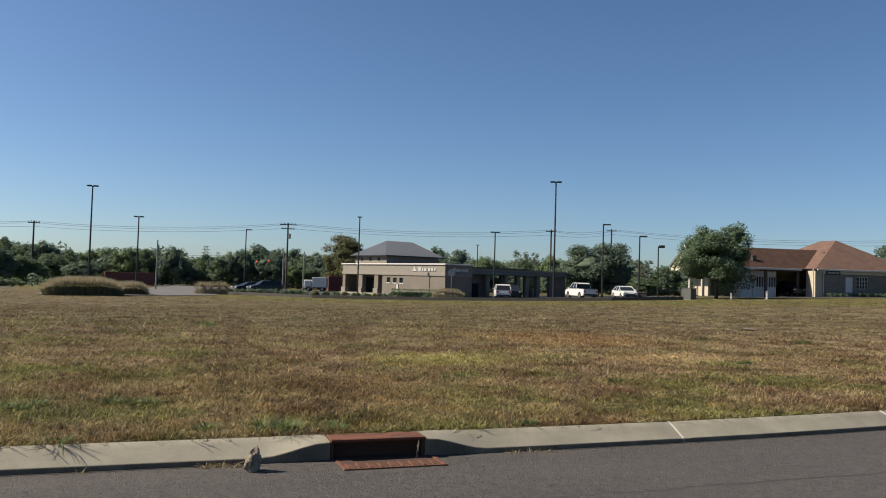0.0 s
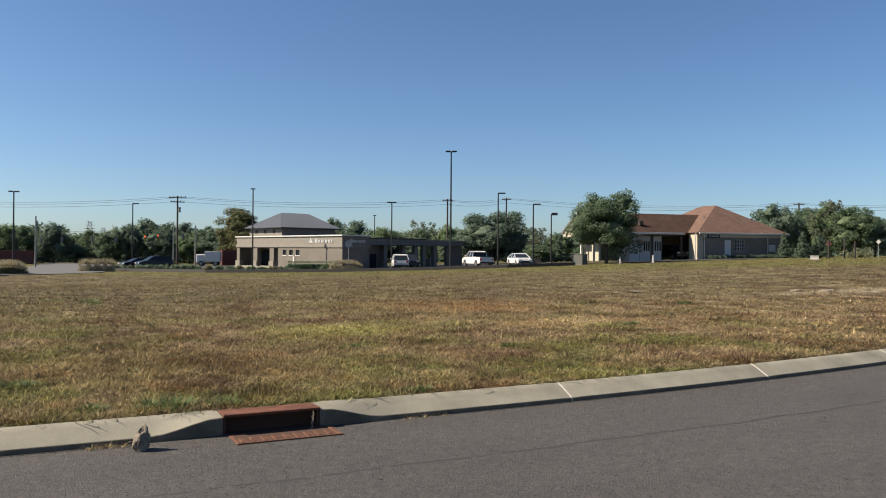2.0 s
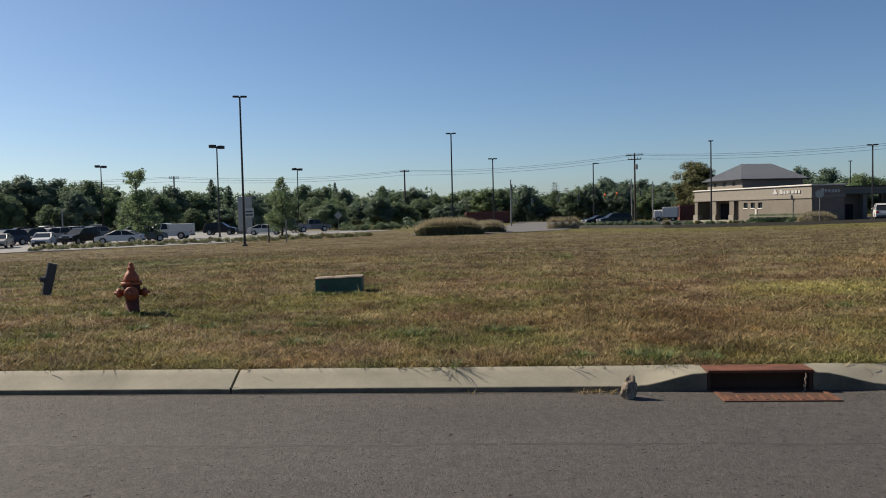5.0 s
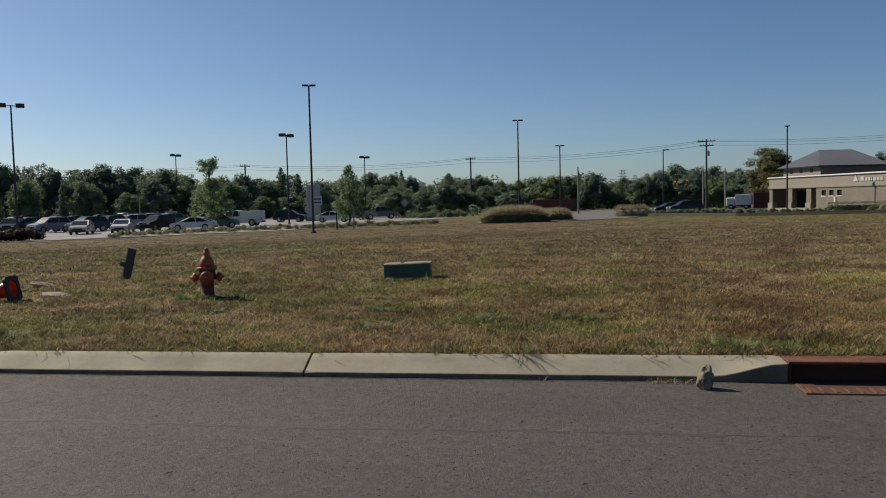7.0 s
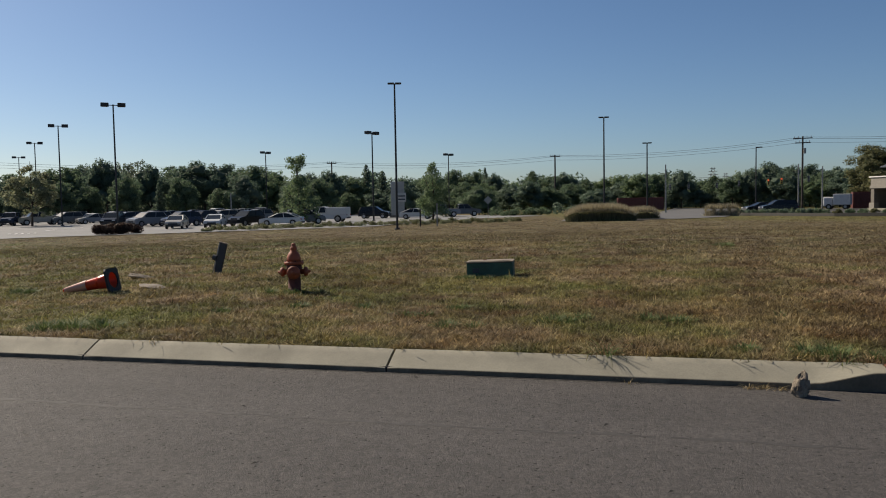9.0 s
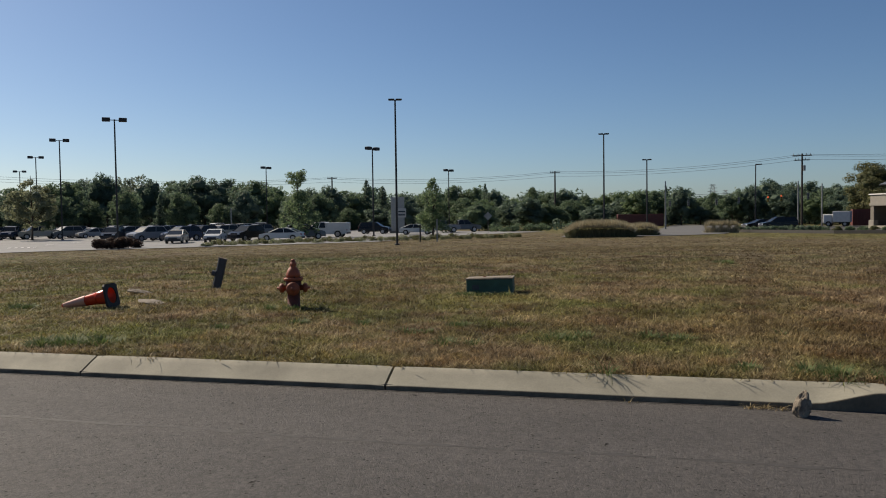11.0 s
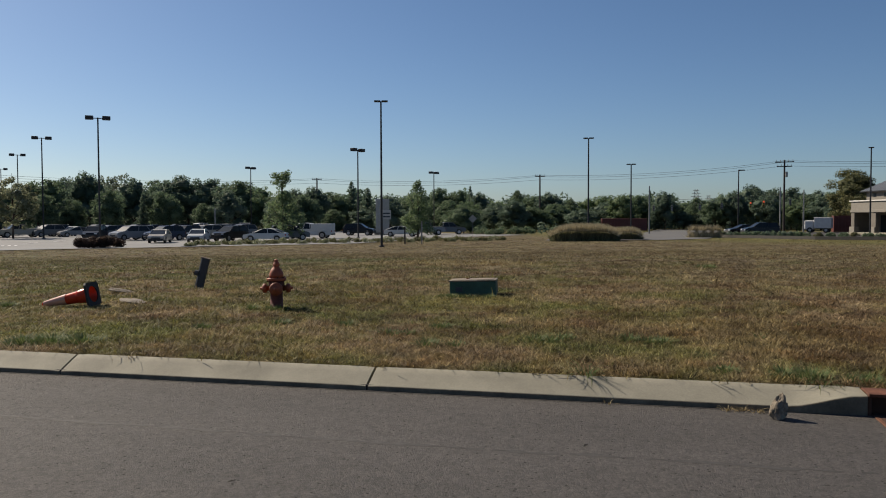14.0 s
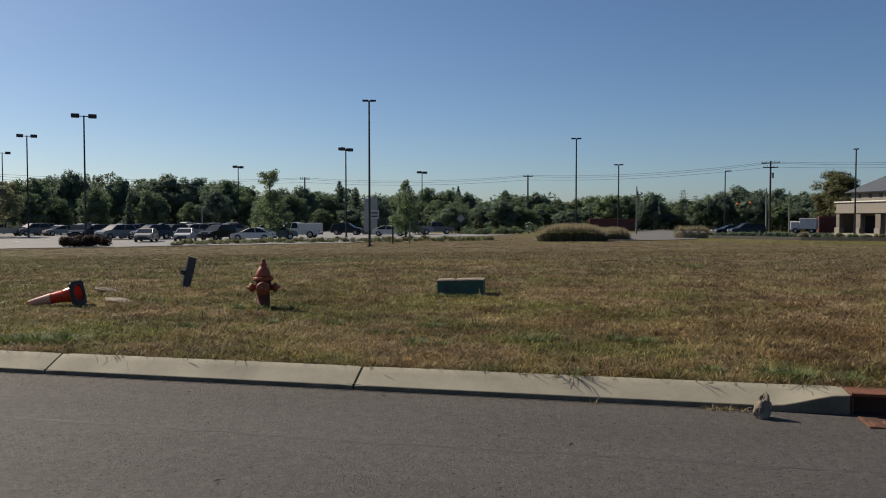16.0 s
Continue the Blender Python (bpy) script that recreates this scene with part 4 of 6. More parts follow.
def make_bank():
    L = 26.2
    b = thing("bank_building", "tan brick bank with a grey hip roof and drive-through", "building", at=pose(35.18, 96.81, -0.75, 0, 0, 16.8))
    wins = [(9.6, 10.5, 1.75, 2.45), (11.2, 12.1, 1.75, 2.45), (12.8, 13.7, 1.75, 2.45)]
    porch = [(14.9, 16.0, -1, 2.75), (17.1, 20.4, -1, 2.75), (21.7, 25.4, -1, 2.75)]
    part("brick_wall", wall_with_openings(0, 14.9, -0.5, 4.25, wins, 0, 0.4), M["bank_brick"], b, "tan brick wall with small windows")
    part("porch_beam", bbox(0, 0.4, 14.9, L, 2.75, 4.25), M["bank_brick"], b)
    for ya, yb in ((16.0, 17.1), (20.4, 21.7), (25.4, L)):
        part("porch_column", bbox(0, 0.4, ya, yb, -0.5, 2.75), M["bank_brick"], b)
    part("upper_band", bbox(-0.03, 0.0, 0.0, L, 3.15, 4.2), M["stucco"], b, "smooth cream band")
    part("belt_course", bbox(-0.12, 0.0, -0.1, L + 0.1, 2.8, 3.15, 0.02), M["stucco"], b)
    part("parapet_cap", bbox(-0.2, 0.6, -0.2, L + 0.2, 4.25, 4.42, 0.03), M["trim_white"], b, "white parapet cap")
    part("side_wall", bbox(0.4, 4.3, 0.0, 0.4, -0.5, 4.25), M["bank_dark"], b, "brown brick wall in shade")
    part("side_cap", bbox(0.6, 4.5, -0.2, 0.6, 4.25, 4.42, 0.03), M["trim_white"], b)
    part("side_belt", bbox(-0.1, 4.4, -0.12, 0.0, 2.8, 3.15, 0.02), M["stucco"], b)
    part("rear_wall", bbox(0.4, 15, L - 0.4, L, -0.5, 4.2), M["bank_brick"], b)
    part("inner_wall", bbox(3.2, 3.6, 13.9, L - 0.4, -0.5, 4.2), M["bank_dark"], b, "recessed porch wall in shade")
    part("flat_roof", bbox(0.4, 15, 0.4, L - 0.4, 4.0, 4.15), M["shade_brown"], b)
    part("low_wall", bbox(4.3, 8.2, 2.2, 2.6, -0.5, 3.5), M["bank_dark"], b, "brown brick wall under the canopy")
    part("porch_floor", bbox(-0.6, 3.2, 14.4, L, -0.5, 0.12), M["concrete"], b)
    for y in (16.55, 21.05, 25.8):
        part("column_plinth", bbox(-0.14, 0.54, y - 0.62, y + 0.62, -0.2, 0.85, 0.03), M["stucco"], b)
    for y0, y1, z0, z1 in wins:
        w = part("window", bbox(0.16, 0.2, y0, y1, z0, z1), M["glass"], b, "small dark square window")
        part("sill", bbox(-0.06, 0.14, y0 - 0.08, y1 + 0.08, z0 - 0.12, z0, 0.01), M["trim_white"], w)
    part("porch_door", bbox(3.1, 3.2, 22.2, 24.4, 0.1, 2.4), M["glass"], b, "dark glass entrance")
    part("notice", bbox(3.02, 3.1, 18.4, 19.0, 0.9, 1.8), M["sign_white"], b, "white notice in the porch")
    part("wall_box", bbox(-0.1, 0.0, 10.7, 11.05, 0.8, 1.6), M["pale_box"], b, "pale utility box")
    # roof tower
    x0, x1, y0, y1 = 1.85, 11.4, 16.9, 26.0
    part("tower", bbox(x0 + 0.1, x1 - 0.1, y0 + 0.1, y1 - 0.1, 4.15, 5.72), M["stucco"], b, "cream clerestory wall")
    for k in range(3):
        y = y0 + 1.9 + 2.4 * k
        part("clerestory_window", bbox(x0 + 0.04, x0 + 0.1, y, y + 0.6, 4.9, 5.4), M["glass"], b)
    roof = part("hip_roof", hip_roof(x0, x1, y0, y1, 5.7, 8.0, 4.65, 9.45), M["bank_roof"], b, "grey standing-seam metal roof")
    seams = bmesh.new()
    ym, hh = (y0 + y1) / 2, 2.3
    for k in range(1, 18):
        f = k / 18
        y = y0 - 0.5 + (y1 - y0 + 1.0) * f
        t = min(f, 1 - f) * 2
        tube(seams, (x0 - 0.5, y, 5.72), (x0 - 0.5 + (4.65 - x0 + 0.5) * t, y, 5.72 + hh * t), 0.035, n=4)
    for k in range(1, 20):
        f = k / 20
        x = x0 - 0.5 + (x1 - x0 + 1.0) * f
        t = min(1.0, (x - x0 + 0.5) / (4.65 - x0 + 0.5), (x1 + 0.5 - x) / (x1 + 0.5 - 9.45))
        tube(seams, (x, y0 - 0.5, 5.72), (x, y0 - 0.5 + (ym - y0 + 0.5) * t, 5.72 + hh * t), 0.035, n=4)
    part("roof_seam", seams, M["bank_roof"], roof)
    part("fascia", bbox(x0 - 0.52, x1 + 0.52, y0 - 0.52, y1 + 0.52, 5.57, 5.69), M["pole"], b, "dark gutter under the roof")
    # sign: plain bars for lettering and a triangular mark
    widths = (0.6, 0.4, 0.45, 0.16, 0.48, 0.46, 0.4)
    for face in (0, 1):
        y = 5.9
        for i, w in enumerate(widths):
            hgt = 0.5 if i == 0 else 0.38
            if face == 0:
                part("sign_bar", bbox(-0.1, -0.03, y - w, y, 3.42, 3.42 + hgt, 0.01), M["sign_white"], b, "white raised sign bar")
            else:
                x = 1.2 + (5.9 - y) * 0.62
                part("sign_bar", bbox(x, x + w * 0.62, -0.08, 0.0, 3.42, 3.42 + hgt, 0.01), M["sign_white"], b, "white raised sign bar")
            y -= w + 0.16
    tri = prism([(-0.5, 0), (0.5, 0), (0, 0.75)], -0.03, 0.03)
    bmesh.ops.transform(tri, matrix=pose(-0.07, 6.8, 3.4, 0, 0, 90), verts=tri.verts)
    part("sign_mark", tri, M["sign_white"], b, "white triangular mark")
    # canopy
    part("canopy", bbox(4.3, 22.9, 0.6, 9.5, 3.2, 3.95, 0.03), M["canopy_grey"], b, "flat grey drive-through canopy")
    part("canopy_trim", bbox(4.25, 23.0, 0.52, 0.6, 3.75, 3.98), M["stucco"], b)
    for x in (8.1, 11.4, 13.6, 15.2, 17.3):
        part("canopy_column", bbox(x - 0.3, x + 0.3, 1.2, 1.8, -0.6, 3.2, 0.02), M["stucco"], b, "pale square column")
    for x in (9.6, 13.2, 16.6):
        part("lane_column", bbox(x - 0.25, x + 0.25, 8.2, 8.7, -0.6, 3.2, 0.02), M["trim_white"], b)
    part("end_wall", bbox(19.4, 22.6, 1.2, 1.6, -0.6, 3.2), M["bank_dark"], b)
    for x in (14.4, 17.9):
        part("teller_unit", bbox(x - 0.35, x + 0.35, 2.6, 3.5, -0.6, 1.5, 0.06), M["trim_white"], b, "white teller kiosk")
    part("side_door", bbox(6.2, 7.2, 2.12, 2.2, -0.3, 2.0), M["glass"], b, "dark side door")


make_bank()


# ---- brick house with carport ----
def make_house():
    h = thing("brick_house", "grey brick house with red-brown shingle roof and carport", "house", at=pose(73.41, 75.05, 1.22, 0, 0, -10.1))
    E = 3.0
    dark = M["grey_brick"]
    hole = [(4.2, 5.2, -0.3, 2.15), (5.7, 7.2, 0.75, 2.2)]
    bm = wall_with_openings(1.0, 12.6, -0.6, E, hole, 0, 0.35)
    bmesh.ops.transform(bm, matrix=pose(0, 0.35, 0, 0, 0, -90) , verts=bm.verts)
    part("front_wall", bm, dark, h, "grey brick front wall in shade")
    part("end_wall", bbox(12.25, 12.6, 0.36, 14, -0.6, E), dark, h)
    part("rear_wall", bbox(-0.3, 12.6, 13.7, 14, -0.6, E), dark, h)
    part("corner_pier", bbox(0.1, 0.98, -0.2, 1.6, -0.6, E, 0.02), M["siding"], h, "cream sunlit corner pier")
    part("frieze", bbox(1.0, 12.7, -0.06, 0.0, 2.45, 2.85), M["trim_white"], h, "pale frieze board")
    part("sign_board", bbox(1.6, 3.4, -0.16, -0.07, 2.35, 2.8), M["car_navy"], h, "dark blue sign board")
    for i in range(4):
        part("sign_bar", bbox(1.8 + 0.38 * i, 2.1 + 0.38 * i, -0.19, -0.16, 2.5, 2.66), M["sign_white"], h)
    d = part("door", bbox(4.23, 5.17, 0.05, 0.15, -0.3, 2.12, 0.02), M["white_door"], h, "plain white door")
    part("door_knob", tube_bm((5.05, -0.03, 0.85), (5.05, 0.05, 0.85), 0.04, n=8), M["galv"], d)
    w = part("window", bbox(5.73, 7.17, 0.16, 0.2, 0.78, 2.18), M["glass"], h, "dark white-barred window")
    for k in range(5):
        part("glazing_bar", bbox(5.71 + 0.355 * k, 5.77 + 0.355 * k, 0.1, 0.155, 0.76, 2.2), M["white_door"], w)
    for k in range(4):
        part("glazing_bar", bbox(5.7, 7.2, 0.11, 0.15, 0.76 + 0.46 * k, 0.81 + 0.46 * k), M["white_door"], w)
    part("meter_box", bbox(10.6, 11.6, -0.25, -0.01, 0.7, 1.6, 0.03), M["pale_box"], h, "pale meter box")
    for x in (-0.2, 1.1, 10.4, 12.5):
        part("downpipe", tube_bm((x, -0.26, -0.5), (x, -0.26, E), 0.06, n=8), M["trim_white"], h)
    part("main_roof", hip_roof(0.5, 12.6, 0, 14, E, 6.8, 5.2, 8.6, "y", 0.7), M["shingle"], h, "red-brown shingle hip roof")
    # long wing with a gable end
    wing = bmesh.new()
    x0, x1, y0, y1, rz = -13.4, 6.0, 2.0, 9.0, 5.5
    v = [wing.verts.new(p) for p in ((x0 - 0.12, y0 - 0.7, E - 0.05), (x1, y0 - 0.7, E - 0.05), (x1, 5.5, rz), (x0 - 0.12, 5.5, rz), (x0 - 0.12, y1 + 0.7, E - 0.05), (x1, y1 + 0.7, E - 0.05))]
    for f in ((0, 1, 2, 3), (3, 2, 5, 4)):
        wing.faces.new([v[i] for i in f])
    bmesh.ops.solidify(wing, geom=wing.faces[:], thickness=0.18)
    part("wing_roof", wing, M["shingle"], h, "long red-brown shingle roof")
    gab = bmesh.new()
    g = [(y0 - 0.5, 2.4), (y1 + 0.5, 2.4), (y1 + 0.5, 2.8), (5.5, rz - 0.2), (y0 - 0.5, 2.8)]
    a = [gab.verts.new((x0 + 0.0, y, z)) for y, z in g]
    b2 = [gab.verts.new((x0 + 0.3, y, z)) for y, z in g]
    gab.faces.new(a), gab.faces.new(list(reversed(b2)))
    for i in range(5):
        gab.faces.new((a[i], b2[i], b2[(i + 1) % 5], a[(i + 1) % 5]))
    bmesh.ops.recalc_face_normals(gab, faces=gab.faces)
    part("wing_rear_wall", bbox(-10.8, -0.3, 8.3, 8.6, -0.6, 2.62), M["siding"], h)
    part("gable", gab, M["siding"], h, "cream sided gable in sun")
    for s, (ya, yb) in enumerate(((1.25, 5.5), (9.75, 5.5))):
        rk = bmesh.new()
        tube(rk, (x0 - 0.14, ya, 2.88), (x0 - 0.14, yb, rz - 0.1), 0.13, n=4)
        part("rake_board", rk, M["trim_white"], h, "white rake board")
    part("gutter", bbox(x0 - 0.5, -0.7, 1.18, 1.3, 2.75, 2.98, 0.02), M["trim_white"], h)
    part("gutter", bbox(0.0, 13.3, -0.86, -0.7, 2.8, 3.0, 0.02), M["trim_white"], h)
    part("wing_end_wall", bbox(-11.1, -10.8, 4.2, 7.6, -0.6, 2.62), M["siding"], h, "cream end wall")
    part("wing_post", bbox(-12.9, -12.6, 2.2, 2.5, -0.6, 2.42), M["siding"], h)
    part("wing_post", bbox(-12.1, -11.85, 7.0, 7.25, -0.6, 2.42), M["trim_white"], h, "white porch post")
    part("porch_ceiling", bbox(-12.75, -10.8, 6.45, 8.9, 2.5, 2.6), M["trim_white"], h)
    part("carport_back", bbox(-8.2, -0.36, 6.4, 6.7, -0.6, E - 0.2), dark, h, "shaded carport back wall")
    part("carport_ceiling", bbox(-12.7, -0.36, 1.9, 6.4, 2.62, 2.7), M["shade_brown"], h)
    wl = part("garage_wall", bbox(-7.3, -7.0, 3.2, 6.4, -0.6, 2.6), M["white_door"], h, "white wall with barred windows")
    part("garage_front", bbox(-7.0, -2.8, 3.2, 3.5, -0.6, 2.6), M["white_door"], h, "white garage front")
    for k in range(2):
        gw = part("garage_window", bbox(-5.5 + 1.6 * k, -4.5 + 1.6 * k, 3.14, 3.2, 0.7, 1.9), M["glass"], h)
        for q in range(3):
            part("glazing_bar", bbox(-5.52 + 1.6 * k + 0.33 * q, -5.44 + 1.6 * k + 0.33 * q, 3.08, 3.14, 0.7, 1.9), M["white_door"], gw)
    for x in (-4.75, -0.6):
        part("carport_post", bbox(x - 0.14, x + 0.14, 2.1, 2.38, -0.6, 2.6, 0.02), M["shade_brown"], h)
    for x, y, z in ((-6, 2.8, 4.2), (3.6, 3.2, 4.9), (8.9, 2.6, 4.6)):
        part("roof_vent", bbox(x - 0.25, x + 0.25, y - 0.2, y + 0.2, z - 0.3, z + 0.25, 0.03), M["shade_brown"], h)
    part("chimney_pipe", tube_bm((9.8, 2.2, 3.8), (9.8, 2.2, 5.0), 0.13, n=8), M["shade_brown"], h)


make_house()

# ---- things on the verge ----
def make_hydrant():
    t = thing("fire_hydrant", "weathered orange-red cast-iron fire hydrant in the grass", "fire hydrant", at=pose(-5.495, 11.39, ground_z(-5.495, 11.39) - 0.04, 0, 0, 22))
    part("barrel", lathe([(0.12, 0), (0.12, 0.03), (0.096, 0.04), (0.092, 0.36), (0.118, 0.38), (0.118, 0.43), (0.108, 0.45)], 24), M["hydrant_rust_shade"], t, "rusted red barrel with its shade in the colour", True)
    part("flange", lathe([(0.138, 0.45), (0.146, 0.46), (0.146, 0.485), (0.138, 0.495)], 24), M["hydrant"], t)
    part("bonnet", lathe([(0.108, 0.495), (0.106, 0.54), (0.095, 0.59), (0.07, 0.632), (0.048, 0.655), (0.045, 0.67)], 24), M["hydrant"], t, "orange domed bonnet", True)
    part("operating_nut", lathe([(0.05, 0.668), (0.052, 0.70), (0.034, 0.735), (0.03, 0.765), (0.016, 0.775)], 10), M["hydrant"], t)
    for ang, r, ln in ((0, 0.058, 0.2), (180, 0.058, 0.2), (-90, 0.085, 0.2)):
        m = pose(0, 0, 0.335, 0, 90, 0)
        bm = lathe([(r * 0.75, 0.08), (r * 0.75, ln * 0.72), (r * 1.2, ln * 0.74), (r * 1.2, ln * 0.98), (r * 0.8, ln * 1.06), (r * 0.35, ln * 1.08), (r * 0.35, ln * 1.22), (r * 0.2, ln * 1.24)], 14)
        bmesh.ops.transform(bm, matrix=pose(0, 0, 0, 0, 0, ang) @ m, verts=bm.verts)
        part("nozzle_cap", bm, M["hydrant"], t, "", True)
    for i in range(8):
        a = i * math.pi / 4 + 0.2
        part("bolt", tube_bm((0.128 * math.cos(a), 0.128 * math.sin(a), 0.435), (0.128 * math.cos(a), 0.128 * math.sin(a), 0.51), 0.012, n=6), M["hydrant_rust_shade"], t)


def make_green_box():
    x, y = -2.99, 14.12
    t = thing("utility_box", "dark green ground utility box with a pale lid", "utility box", at=pose(x, y, ground_z(x, y) - 0.04, 0, -1.5, 6))
    part("body", bbox(-0.405, 0.405, -0.23, 0.23, 0, 0.29, 0.012), M["green_box"], t)
    part("lid", bbox(-0.415, 0.415, -0.24, 0.24, 0.29, 0.315, 0.008), M["box_lid"], t, "pale weathered lid")
    part("lid_rib", bbox(-0.36, 0.36, -0.18, 0.18, 0.315, 0.322, 0.003), M["box_lid"], t)
    part("label_plate", bbox(-0.3, -0.18, -0.236, -0.23, 0.12, 0.2), M["post"], t)
    part("bolt", tube_bm((-0.1, 0, 0.32), (-0.1, 0, 0.335), 0.03, n=8), M["rust"], t)


def make_marker():
    x, y = -8.45, 14.12
    t = thing("marker_post", "dark leaning flat plastic marker post", "marker post", at=pose(x, y, ground_z(x, y) - 0.04, 4, 15, 14))
    sec = [(-0.085, 0.0), (-0.06, -0.025), (0.06, -0.025), (0.085, 0.0), (0.07, 0.012), (0.05, -0.008), (-0.05, -0.008), (-0.07, 0.012)]
    bm = bmesh.new()
    A, B = [bm.verts.new((u, v, 0)) for u, v in sec], [bm.verts.new((u, v, 0.66)) for u, v in sec]
    for i in range(8):
        bm.faces.new((A[i], A[(i + 1) % 8], B[(i + 1) % 8], B[i]))
    bm.faces.new(list(reversed(A))), bm.faces.new(B)
    part("blade", bm, M["post"], t)
    part("end_cap", bbox(-0.09, 0.09, -0.03, 0.014, 0.655, 0.672, 0.003), M["box_lid"], t, "pale top edge")
    part("bracket", tube_bm((-0.14, -0.01, 0.34), (-0.07, -0.01, 0.34), 0.055, 0.06, n=8), M["post"], t)


def make_cone():
    x, y = -8.38, 11.05
    z = ground_z(x, y)
    axis_dir = Vector((-0.97, -0.14, -0.2)).normalized()
    q = axis_dir.to_track_quat("Z", "Y").to_matrix().to_4x4()
    t = thing("traffic_cone", "orange traffic cone with a painted highlight lying on its side", "traffic cone", at=Matrix.Translation((x - 0.09, y, z + 0.195)) @ q)
    n, prof = 24, [(0.135, 0.02), (0.1, 0.22), (0.084, 0.40), (0.03, 0.84), (0.022, 0.85), (0.025, 0.82), (0.078, 0.40), (0.128, 0.0)]
    bm = bmesh.new()
    rings = [[bm.verts.new((r * math.cos(2 * math.pi * i / n), r * math.sin(2 * math.pi * i / n), h)) for i in range(n)] for r, h in prof]
    for a, b in zip(rings, rings[1:] + rings[:1]):
        for i in range(n):
            bm.faces.new((a[i], a[(i + 1) % n], b[(i + 1) % n], b[i]))
    bmesh.ops.recalc_face_normals(bm, faces=bm.faces)
    part("cone_body", bm, M["cone"], t, "", True)
    # paler band towards the tip: the glossy highlight painted as colour
    for lo, hi in ((0.42, 0.82),):
        ra, rb = np.interp(lo, [0.02, 0.84], [0.139, 0.036]), np.interp(hi, [0.02, 0.84], [0.139, 0.036])
        part("highlight_band", tube_bm((0, 0, lo), (0, 0, hi), ra + 0.002, rb + 0.002, n=24, caps=False), M["cone_highlight"], t, "pale orange band painted as the glossy highlight", True)
    pl, ring = bmesh.new(), []
    for i in range(32):
        a = 2 * math.pi * (i + 0.5) / 32
        k = 0.188 / max(abs(math.cos(a)), abs(math.sin(a)), 0.78)
        ring.append([pl.verts.new((math.cos(a) * q, math.sin(a) * q, zz)) for q, zz in ((0.13, -0.015), (k, -0.015), (k, 0.02), (0.13, 0.02))])
    for p0, p1 in zip(ring, ring[1:] + ring[:1]):
        for j in range(4):
            pl.faces.new((p0[j], p1[j], p1[(j + 1) % 4], p0[(j + 1) % 4]))
    bmesh.ops.recalc_face_normals(pl, faces=pl.faces)
    part("base_plate", pl, M["rubber"], t, "square black rubber base")


def make_rock(name, label, x, y, z, dims, seed, material="rock", turn=0):
    bm = bmesh.new()
    bmesh.ops.create_icosphere(bm, subdivisions=4, radius=1.0)
    for v in bm.verts:
        p = v.co.copy()
        k = 1 + 0.32 * noise.noise(p * 1.1 + Vector((seed, 0, 0))) + 0.16 * noise.noise(p * 2.7 + Vector((0, seed, 0))) + 0.06 * noise.noise(p * 7)
        q = p * k
        if name == 'rock':
            q = Vector((q.x * 0.9, q.y, q.z)) * (1 + 0.12 * noise.cell(q * 2.1))
        q.x, q.y = q.x * (1 - 0.45 * max(0, q.z)), q.y * (1 - 0.35 * max(0, q.z))
        v.co = Vector((q.x * dims[0], q.y * dims[1], max(-0.75, q.z) * dims[2]))
    ob = part(name, bm, M[material])
    ob.matrix_world = pose(x, y, z + 0.7 * dims[2], 0, 12, turn)
    return tagged(ob, label, "rock")


make_hydrant()
make_green_box()
make_marker()
make_cone()
make_rock("rock", "jagged tan-brown rock standing on the gutter", 0.955, 6.74, 0.0, (0.07, 0.06, 0.115), 4.2, turn=20)
make_rock("stone_slab", "flat pale stone lying in the grass", -8.05, 11.62, ground_z(-8.05, 11.62) - 0.01, (0.28, 0.2, 0.03), 9.1, "box_lid", 10)
make_rock("stone_slab", "flat grey stone lying in the grass", -9.6, 13.4, ground_z(-9.6, 13.4), (0.3, 0.16, 0.04), 2.7, "rock", 30)
for i, (x, y, s) in enumerate(((17.5, 21.1, 0.22), (18.3, 21.3, 0.3), (18.8, 21.6, 0.16), (23.6, 19.3, 0.25), (24.2, 18.6, 0.3), (24.9, 18.9, 0.2), (25.6, 17.6, 0.22))):
    make_rock("rubble", "pale broken rubble lying in the dry field", x, y, ground_z(x, y) - 0.03, (s * 1.1, s * 0.8, s * 0.2), i + 1.5, "rock", i * 40)


def tuft_mesh(rnd, n, length, spread, width, droop, seg=3):
    """Arching blades from one root."""
    V, F = [], []
    for _ in range(n):
        a, lean = rnd.random() * 6.283, rnd.random() ** 0.7
        r0 = spread * 0.35 * rnd.random()
        bx, by = math.cos(a) * r0, math.sin(a) * r0
        ln, w = length * (0.5 + 0.6 * rnd.random()), width * (0.7 + 0.6 * rnd.random())
        ph, pz, pr = 1.35 - 0.9 * lean, 0.0, 0.0
        s = len(V)
        for k in range(seg + 1):
            ww = w * (1 - k / seg) ** 0.7
            px, py = bx + math.cos(a) * pr, by + math.sin(a) * pr
            V += [(px - math.sin(a) * ww, py + math.cos(a) * ww, pz), (px + math.sin(a) * ww, py - math.cos(a) * ww, pz)]
            pr += math.cos(ph) * ln / seg
            pz += math.sin(ph) * ln / seg
            ph -= droop * (0.6 + 0.8 * lean) / seg
        F += [(s + 2 * k, s + 2 * k + 1, s + 2 * k + 3, s + 2 * k + 2) for k in range(seg)]
    return V, F


rw = random.Random(11)


def weed(x, y, n, length, spread, material, label, droop=1.0, width=0.006):
    V, F = tuft_mesh(rw, n, length, spread, width, droop)
    ob = new("weed_tuft", mesh_of("weed_tuft", V, F, M[material]))
    ob.matrix_world = pose(x, y, ground_z(x, y) - 0.02, 0, 0, rw.random() * 360)
    return tagged(ob, label, "weeds", "weeds on the verge")


